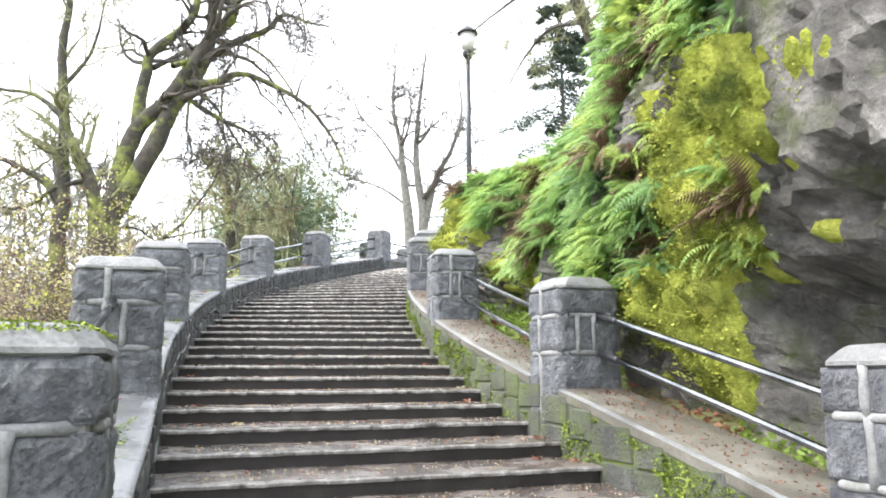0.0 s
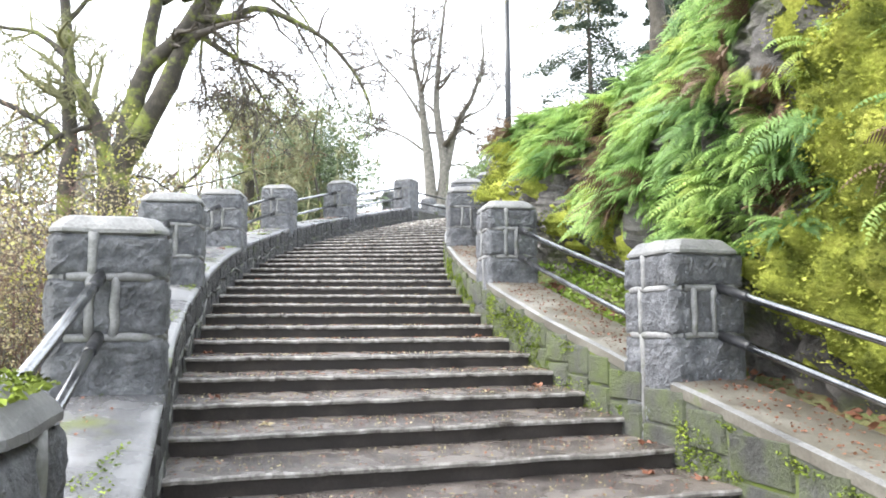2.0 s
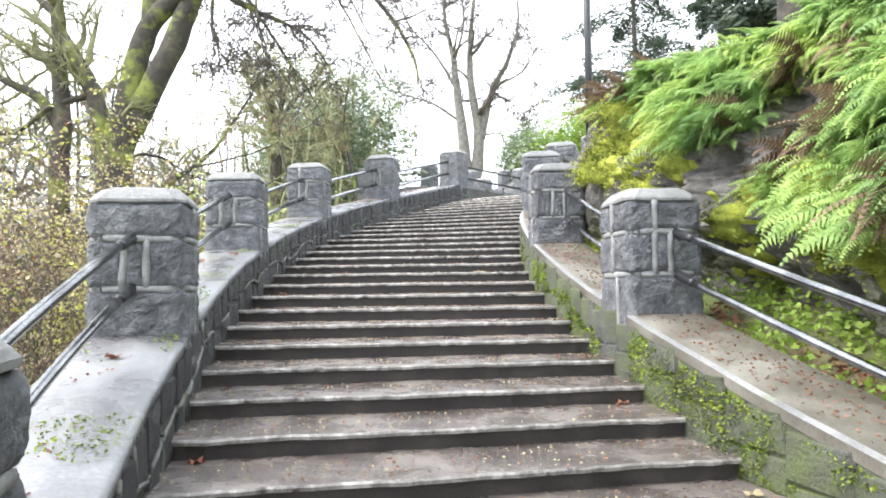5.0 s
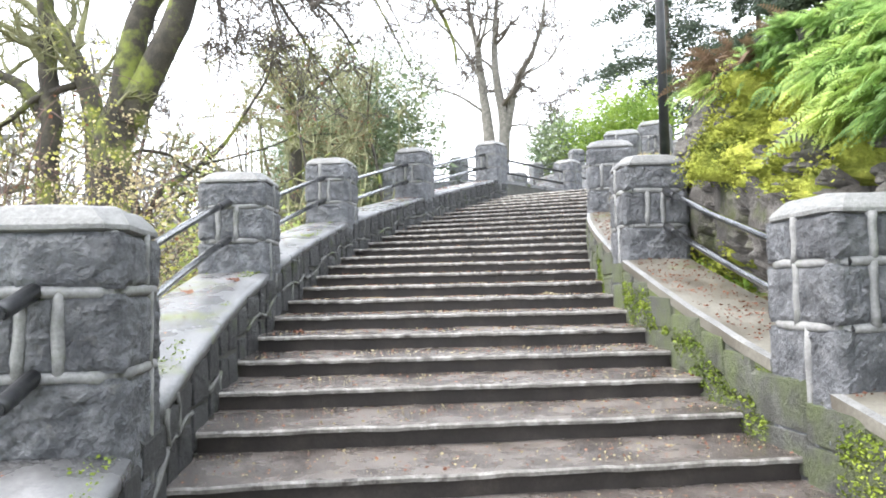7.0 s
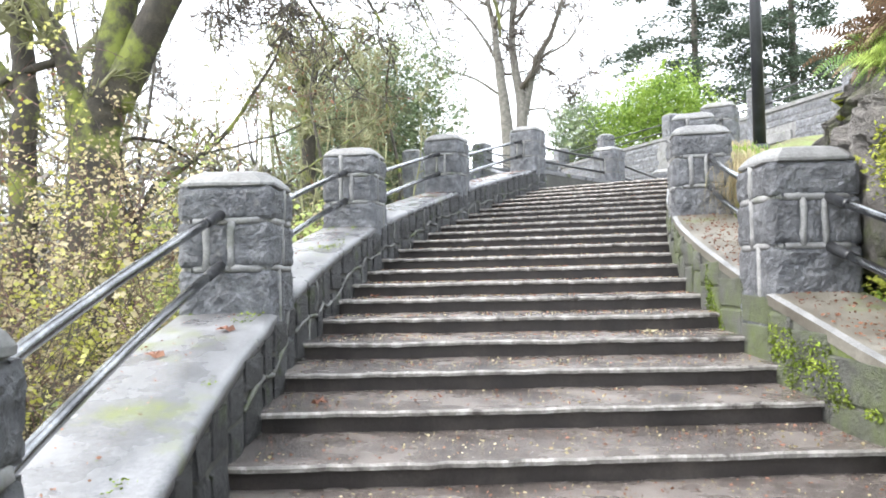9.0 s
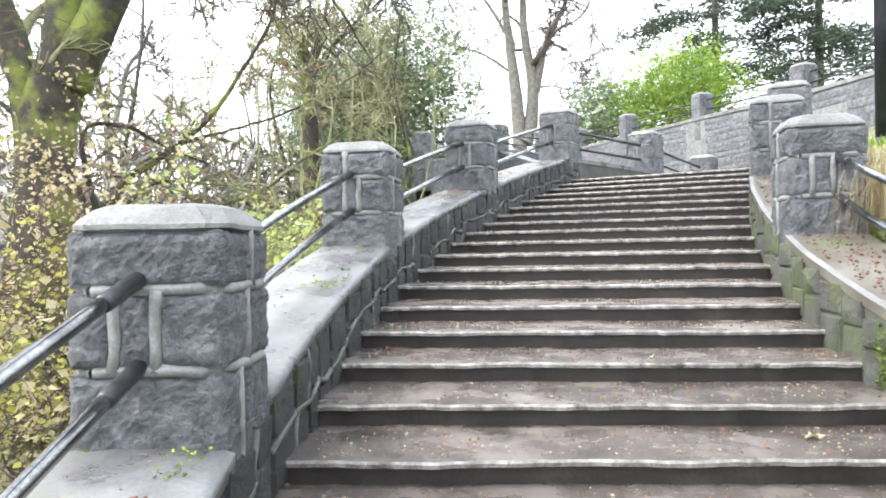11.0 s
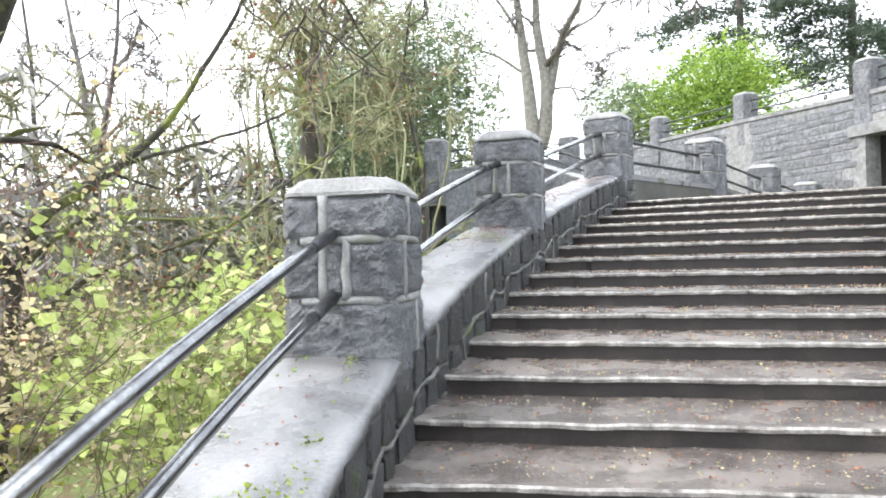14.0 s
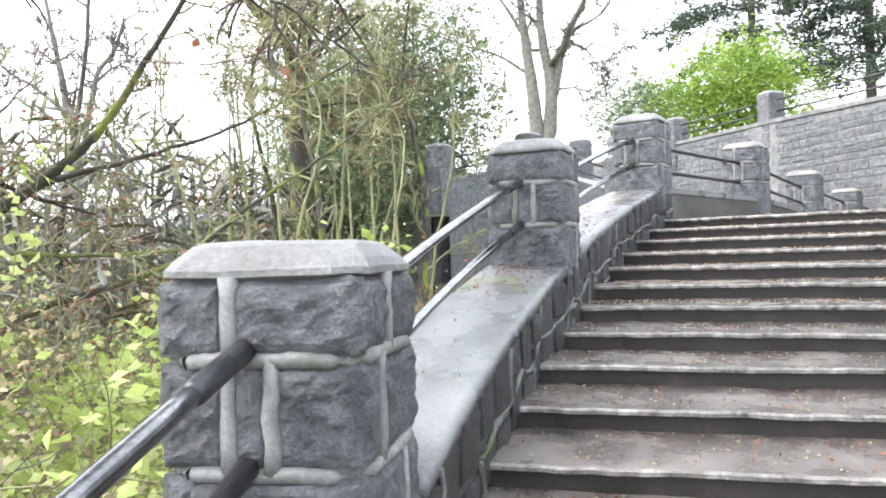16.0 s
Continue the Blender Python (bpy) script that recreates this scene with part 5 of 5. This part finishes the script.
SHRUBS = (
    (9.3, 5.6, 4.4, 1.6, 16, 4200, M_LEAF_PALE, 0.055, M_TWIG, "tall shrub with pale yellow withering leaves"),
    (10.6, 5.2, 4.0, 1.6, 16, 4200, M_LEAF_PALE, 0.055, M_TWIG_RED, "shrub with pale pinkish dry leaves"),
    (8.3, 4.6, 3.8, 1.6, 16, 4200, M_LEAF_YELLOW, 0.055, M_TWIG, "shrub with sparse yellow leaves"),
    (5.6, 5.8, 4.4, 1.4, 16, 300, M_LEAF_RUST, 0.05, M_TWIG_RED, "tangled bare shrub with reddish stems"),
    (7.0, 6.8, 4.8, 1.6, 16, 350, M_LEAF_RUST, 0.05, M_TWIG_RED, "tangled bare shrub with reddish stems"),
    (3.5, 6.4, 4.2, 1.5, 16, 250, M_LEAF_RUST, 0.05, M_TWIG_RED, "tangled bare shrub with reddish stems"),
    (1.5, 5.0, 3.4, 1.4, 14, 200, M_LEAF_RUST, 0.05, M_TWIG_RED, "tangled bare shrub with reddish stems"),
    (11.6, 4.0, 2.1, 0.9, 5, 520, M_LEAF_LIME, 0.11, M_TWIG_OLIVE, "light green leafy shrub below the rail"),
    (12.6, 4.6, 3.0, 1.0, 6, 640, M_LEAF_LIME, 0.115, M_TWIG_OLIVE, "yellow-green leafy shrub below the rail"),
    (13.2, 3.9, 1.5, 0.8, 5, 420, M_LEAF_LIME, 0.1, M_TWIG_OLIVE, "light green leafy shrub below the rail"),
    (14.2, 4.9, 2.8, 1.1, 6, 480, M_LEAF_LIME, 0.11, M_TWIG_OLIVE, "yellow-green leafy shrub below the rail"),
    (10.8, 3.9, 2.2, 0.8, 5, 420, M_LEAF_LIME, 0.1, M_TWIG_OLIVE, "yellow-green leafy shrub below the rail"),
    (15.0, 5.6, 2.8, 1.4, 12, 500, M_LEAF_RUST, 0.07, M_TWIG_OLIVE, "bare shrub with rusty clinging leaves"),
    (16.6, 6.4, 3.2, 1.4, 12, 500, M_LEAF_RUST, 0.07, M_TWIG_OLIVE, "bare shrub with rusty clinging leaves"),
    (18.0, 4.8, 2.4, 1.3, 12, 500, M_LEAF_RUST, 0.06, M_TWIG_RED, "bare shrub with rusty clinging leaves"),
    (17.5, 8.2, 3.4, 1.6, 12, 1200, M_LEAF_DARK, 0.08, M_TWIG_OLIVE, "dull green bush in the undergrowth"),
    (13.5, 6.2, 2.2, 1.4, 12, 900, M_LEAF_BRIGHT, 0.07, M_TWIG_OLIVE, "light green undergrowth bush on the slope"),
    (12.2, 6.8, 2.4, 1.4, 12, 700, M_LEAF_YELLOW, 0.07, M_TWIG_OLIVE, "yellow-green undergrowth bush on the slope"),
    (-1.5, 4.6, 2.6, 1.4, 12, 200, M_LEAF_RUST, 0.05, M_TWIG_RED, "tangled bare shrub with reddish stems"),
)
rnd_s = random.Random(8)
for k, (s, o, h, w, st, lv, lm, ls, sm, lb) in enumerate(SHRUBS):
    bush = shrub(100 + k, down(s, o), h, w, st, lv, lm, ls, sm, lb)
    for _ in range(3 if k not in (7, 8, 9, 10, 11, 16, 17) else 1):
        ds, do = rnd_s.uniform(-3, 0.5 if k < 3 else 4), rnd_s.uniform(1.0, 8.0)
        far_off = k in (3, 4, 12, 13, 14, 15)
        if far_off:
            copy_thing(bush, pose(*down(rnd_s.uniform(4, 30), rnd_s.uniform(9, 24)), 0, 0, rnd_s.uniform(0, 360)) @ Matrix.Scale(rnd_s.uniform(1.2, 1.9), 4))
        copy_thing(bush, pose(*down(min(24, max(2.5, s + ds)), o + do), 0, 0, rnd_s.uniform(0, 360)) @ Matrix.Scale(rnd_s.uniform(0.8, 1.3), 4))

# a small spreading tree with low mossy boughs over the slope
TWIG[0] = 0.007
rng = np.random.default_rng(90)
out, ends = {}, []
gz = ground_z(-9.3, 14.4)
boughs = [
    ([(-9.4, 14.2, gz - 0.2), (-9.3, 14.4, 2.2), (-9.2, 14.5, 3.8), (-9.02, 14.63, 4.62), (-8.76, 14.97, 4.99), (-8.42, 15.34, 5.39), (-8.15, 15.59, 5.79), (-7.87, 15.76, 6.32), (-7.54, 15.89, 6.89), (-7.36, 15.93, 7.4)], 0.09, 0.014),
    ([(-9.05, 14.6, 4.55), (-8.9, 14.9, 4.95), (-8.59, 15.38, 5.29), (-8.31, 15.96, 5.51), (-7.88, 16.58, 5.78), (-7.45, 17.11, 6.12), (-6.81, 17.63, 6.64)], 0.04, 0.01),
    ([(-9.2, 14.5, 3.6), (-8.5, 15.0, 4.2), (-7.66, 15.78, 4.6), (-7.42, 16.49, 5.06), (-7.19, 17.13, 5.45), (-6.89, 17.76, 5.88), (-6.43, 18.36, 6.48)], 0.035, 0.009),
    ([(-9.2, 14.5, 4.1), (-9.3, 14.3, 5.3), (-8.99, 14.74, 5.45), (-8.85, 15.07, 5.32), (-8.67, 15.43, 5.16), (-8.45, 15.78, 5.05)], 0.045, 0.012),
    ([(-9.1, 14.5, 4.2), (-8.6, 14.6, 4.6), (-8.24, 14.68, 4.7), (-8.01, 15.21, 4.68), (-7.61, 15.81, 4.71)], 0.035, 0.01),
    ([(-9.2, 14.5, 4.0), (-9.9, 14.6, 5.2), (-10.2, 14.9, 6.4), (-10.1, 15.0, 7.8)], 0.06, 0.01),
]
for pts, r0, r1 in boughs:
    p, r = limb(pts, r0, r1, rng, out, 0 if r0 > 0.08 else 1)
    side_shoots(rng, p, r, 1.3, 2, out, ends, 0.35, 10, 0.4, 0.15, 0.3)
tr = tree_object("small spreading bare tree with mossy low boughs", out, (M_BARK_MOSS, M_TWIG_OLIVE))
idx = rng.integers(0, len(ends), 900)
tagged(leaf_cloud("clinging_leaves", np.array([tuple(ends[i]) for i in idx]) + rng.normal(size=(900, 3)) * 0.05, 0.05, M_LEAF_RUST, 91, tr), kind="stuff")

# notice board and pale posts far off among the trees
sx, sy = -19.0, 33.5
board = thing("notice_board", "small white notice board on a thin post in the woods", "sign", m=pose(sx, sy, ground_z(sx, sy), 0, 0, 25))
zb = 6.75 - ground_z(sx, sy)
v, f = tube([(0, 0.03, -0.2), (0, 0.03, zb)], [0.035, 0.035], 8)
piece("post", mesh_of("post", v, f, M_TWIG), board)
bm = rough_block(0.5, 0.03, 0.62, 0, 0, 1, 0, 0.004)
panel = piece("panel", bm_mesh("panel", bm, M_GLASS), board, pose(0, -0.01, zb - 0.1))
for k in range(5):
    bm = rough_block(0.4, 0.006, 0.045, 0, 0, 1, 0, 0.001)
    piece("text_bar", bm_mesh("text_bar", bm, M_DARK), panel, pose(0, -0.019, 0.08 + 0.105 * k))
for x, y in ((-17.9, 29.8), (-17.3, 29.6)):
    v, f = tube([(0, 0, -0.2), (0.03, 0, 3.0), (0, 0.02, 7.2 - ground_z(x, y))], [0.12, 0.1, 0.08], 10)
    ob = piece("pale_stump", mesh_of("pale_stump", v, f, M_CAP, True), None, pose(x, y, ground_z(x, y)))
    tagged(ob, "pale bare broken birch trunk in the woods", "tree", "pale broken trunks")

# moss on an old cap and along the copings
rng = np.random.default_rng(98)
pts = []
c = at(-3.1, -half(-1, -3.1) - PW / 2, kerb(-3.1 - PW / 2) + BASE + MID + TOPC)
hd = heading(-3.1)
for _ in range(1600):
    x, y = rng.uniform(-0.27, 0.27, 2)
    if x > 0.1 or y < -0.17 or noise.noise(Vector((x * 6, y * 6, 1))) > 0.2:
        zz = CAPH - 0.45 * max(0.0, max(abs(x), abs(y)) - 0.2) + 0.004
        pts.append((c.x + x * math.cos(hd) - y * math.sin(hd), c.y + x * math.sin(hd) + y * math.cos(hd), c.z + zz))
tagged(leaf_cloud("cap_moss", pts, 0.02, M_WALLMOSS, 99), "thin green moss growing on a pillar cap", "moss", kind="stuff")
pts = []
for _ in range(16000):
    s, o = rng.uniform(-5.5, 13), rng.uniform(0.02, 0.55)
    if noise.noise(Vector((s * 1.6, o * 4, 6))) + 0.35 * noise.noise(Vector((s * 7, o * 9, 3))) + 0.25 * o > 0.42:
        pts.append(tuple(at(s, -half(-1, s) - o, kerb(s) + 0.012)))
tagged(leaf_cloud("coping_moss", pts, 0.018, M_WALLMOSS, 101, flat=0.3), "thin green moss patches on the coping", "moss", kind="stuff")

# litter on the upper coping
rng = np.random.default_rng(93)
pts = []
for _ in range(1500):
    s, o = rng.uniform(12.2, 16.6), rng.uniform(0.05, 0.5)
    if rng.uniform() < 0.25 + o:
        pts.append(tuple(at(s, -half(-1, s) - o, kerb(s) + 0.014)))
for _ in range(500):
    s, o = rng.uniform(-5, 12), rng.uniform(0.2, 0.55)
    pts.append(tuple(at(s, -half(-1, s) - o, kerb(s) + 0.014)))
tagged(leaf_cloud("coping_litter", pts, 0.02, M_LEAF_RUST, 94, flat=0.08), "brown leaf scraps and moss bits on the coping", "litter", kind="stuff")
pts = []
for _ in range(3600):
    s, o = rng.uniform(-5, 14), rng.uniform(0.05, 0.52)
    pts.append(tuple(at(s, half(1, s) + o, kerb(s) + 0.014)))
tagged(leaf_cloud("coping_leaf_litter", pts, 0.024, M_LEAF_RUST, 96, flat=0.08), "reddish brown dead leaves on the coping", "litter", kind="stuff")

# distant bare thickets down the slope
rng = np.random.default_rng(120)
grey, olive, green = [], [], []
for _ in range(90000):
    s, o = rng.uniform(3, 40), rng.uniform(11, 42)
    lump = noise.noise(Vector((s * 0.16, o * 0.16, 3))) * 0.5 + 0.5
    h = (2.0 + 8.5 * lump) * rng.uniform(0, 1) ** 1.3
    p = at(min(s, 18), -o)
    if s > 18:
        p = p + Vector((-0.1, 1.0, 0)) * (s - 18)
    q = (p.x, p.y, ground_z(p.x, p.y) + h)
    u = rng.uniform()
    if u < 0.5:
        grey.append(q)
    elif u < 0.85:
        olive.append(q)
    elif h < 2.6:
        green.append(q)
tagged(leaf_cloud("bare_thicket", grey, 1.1, M_FAR, 121, flat=1.1, aspect=0.03), "bare far shrub tangle, paled grey to paint haze", "thicket", kind="stuff")
tagged(leaf_cloud("olive_thicket", olive, 0.9, M_TWIG_OLIVE, 122, flat=1.0, aspect=0.03), "olive-brown tangle of bare far stems", "thicket", kind="stuff")
tagged(leaf_cloud("undergrowth", green, 0.22, M_LEAF_DARK, 123, aspect=0.7), "dull green undergrowth far down the slope", "undergrowth", kind="stuff")

# grass on the slope below the rail
rng = np.random.default_rng(95)
parts = []
for _ in range(20000):
    s, o = rng.uniform(5, 19), rng.uniform(2.1, 6.0)
    if noise.noise(Vector((s * 0.6, o * 0.6, 2))) < -0.15:
        continue
    p = Vector(down(s, o))
    a, h = rng.uniform(0, 6.28), rng.uniform(0.1, 0.32)
    d, sd = Vector((math.cos(a), math.sin(a), 0)), Vector((-math.sin(a), math.cos(a), 0)) * 0.006
    parts.append(([p - sd, p + sd, p + d * h * 0.3 + sd * 0.7 + Vector((0, 0, h * 0.7)), p + d * h * 0.3 - sd * 0.7 + Vector((0, 0, h * 0.7)), p + d * h * 0.8 + Vector((0, 0, h))], [(0, 1, 2, 3), (3, 2, 4)]))
v, f = join(parts)
tagged(piece("slope_grass", mesh_of("slope_grass", v, f, M_LEAF_LIME)), "thin light green grass on the wooded slope", "grass", kind="stuff")

# ---- fallen leaves, grit and painted glints on the steps ----
rng = np.random.default_rng(97)
bits, dull = [], []
for _ in range(17000):
    i = int(rng.integers(0, N_STEPS))
    s0 = S_TOP - i * TREAD
    s, o = s0 + rng.uniform(0.03, TREAD), rng.uniform(-1.44, 1.44)
    p = at(s, o, nose(s0) + 0.012)
    (bits if rng.uniform() < 0.5 else dull).append(tuple(p))
# Pale bits are litter and also stand in for wet glints.
tagged(leaf_cloud("pale_petal_litter", bits, 0.018, M_LEAF_PALE, 7, flat=0.05, aspect=0.7), "tiny pale bits, litter and painted glints on the wet steps", "litter", kind="stuff")
tagged(leaf_cloud("dark_litter", dull, 0.019, M_LEAF_RUST, 9, flat=0.05, aspect=0.6), "small brown leaf scraps on the wet steps", "litter", kind="stuff")


def dead_leaf_mesh(seed, mat):
    r = random.Random(seed)
    v, n = [(0, 0, 0.012)], 12
    for k in range(n):
        a = 2 * math.pi * k / n
        rad = 0.055 * (1.0 if k % 2 else 0.6) * r.uniform(0.8, 1.2)
        v.append((math.cos(a) * rad, math.sin(a) * rad * 0.8, r.uniform(0.0, 0.035)))
    f = [(0, 1 + k, 1 + (k + 1) % n) for k in range(n)]
    return mesh_of("fallen_leaf", v, f, mat)


leaf_kinds = [dead_leaf_mesh(1, M_LEAF_RUST), dead_leaf_mesh(2, M_LEAF_RUST), dead_leaf_mesh(3, M_LEAF_PALE)]
LEAVES = ((1.55, 1.33, 2), (1.25, 1.3, 0), (0.95, -1.2, 0), (0.4, -0.9, 2), (-0.3, 1.35, 0), (-0.55, 1.2, 1), (-0.8, 1.38, 1), (-1.2, -1.3, 0), (2.4, -1.3, 1), (3.0, 1.3, 0), (6.1, -1.2, 1), (7.4, 0.9, 2), (8.7, -1.3, 1), (-2.0, 1.1, 1), (-2.6, -1.2, 0))
for s, o, k in LEAVES:
    i = math.floor((S_TOP - s) / TREAD) + 1
    ob = new("fallen_leaf", leaf_kinds[k])
    ob.matrix_basis = pose(*at(s, o, nose(S_TOP - i * TREAD) + 0.008), 0, 0, s * 100)
    tagged(ob, "curled pale fallen leaf lying on a step" if k == 2 else "curled reddish brown fallen leaf on a step", "leaf", "fallen leaves")
for s, o in ((2.55, -1.75), (6.0, -1.68), (5.6, -1.9)):
    ob = new("fallen_leaf", leaf_kinds[1])
    ob.matrix_basis = pose(*at(s, o, kerb(s) + 0.01), 12, 0, s * 70)
    tagged(ob, "curled reddish brown fallen leaf on the coping", "leaf", "fallen leaves")

# ---- stones of the left wall with raised joints ----
rnd = random.Random(12)
lay_stones(far_wall, spots, (1, 28, 6), M_STONE, 290)
spots, beads = [], []
s = S_BACK + 2.5
prev = None
while s < 17.0:
    w = rnd.uniform(0.2, 0.42)
    zs = [-0.36, -0.14 + rnd.uniform(-0.05, 0.05), 0.1 + rnd.uniform(-0.06, 0.06), 0.33]
    p0, p1 = at(s, -half(-1, s)), at(s + w, -half(-1, s + w))
    rz = math.atan2(p1.y - p0.y, p1.x - p0.x)
    nrm = Vector((math.cos(heading(s)), math.sin(heading(s)), 0))
    for a, b in zip(zs[:-1], zs[1:]):
        c = (p0 + p1) / 2
        c.z = nose(s + w / 2) + (a + b) / 2
        spots.append((c + nrm * 0.0, rz, w - 0.025, b - a - 0.025, rnd.randint(0, 9999)))
    for k in (1, 2):
        q0, q1 = p0.copy(), p1.copy()
        q0.z, q1.z = nose(s) + (prev[k] if prev else zs[k]), nose(s + w) + zs[k]
        mid = (q0 + q1) / 2 + Vector((0, 0, rnd.uniform(-0.03, 0.03)))
        if rnd.random() < 0.8:
            beads.append(tube([q0 + nrm * 0.01, mid + nrm * 0.014, q1 + nrm * 0.01], [rnd.uniform(0.012, 0.02) for _ in range(3)], 6))
    if rnd.random() < 0.75:
        lo = rnd.choice((0, 1, 2))
        q = [Vector((p1.x, p1.y, nose(s + w) + zs[lo] + (zs[lo + 1] - zs[lo]) * k / 3)) + nrm * 0.012 + (p1 - p0).normalized() * rnd.uniform(-0.04, 0.04) for k in range(4)]
        beads.append(tube(q, [rnd.uniform(0.01, 0.018) for _ in q], 6))
    prev = zs
    s += w
lay_stones(walls[-1], spots, (-3.5, 9, 3), M_WALLSTONE, 290)
spots, s = [], S_BACK + 3.0
while s < 13.0:
    w = rnd.uniform(0.28, 0.6)
    zs = [-0.4, -0.14 + rnd.uniform(-0.05, 0.05), 0.1 + rnd.uniform(-0.05, 0.05), 0.32]
    p0, p1 = at(s, half(1, s)), at(s + w, half(1, s + w))
    rz = math.atan2(p1.y - p0.y, p1.x - p0.x) + math.pi
    for a, b in zip(zs[:-1], zs[1:]):
        c = (p0 + p1) / 2
        c.z = nose(s + w / 2) + (a + b) / 2
        spots.append((c, rz, w - 0.015, b - a - 0.015, rnd.randint(0, 9999)))
    s += w
lay_stones(walls[1], spots, (0, 6, 3), M_MOSSSTONE, 200)
v, f = join(beads)
piece("mortar_joint", mesh_of("mortar_joint", v, f, M_JOINT, True), walls[-1], None, "raised grey mortar joints")
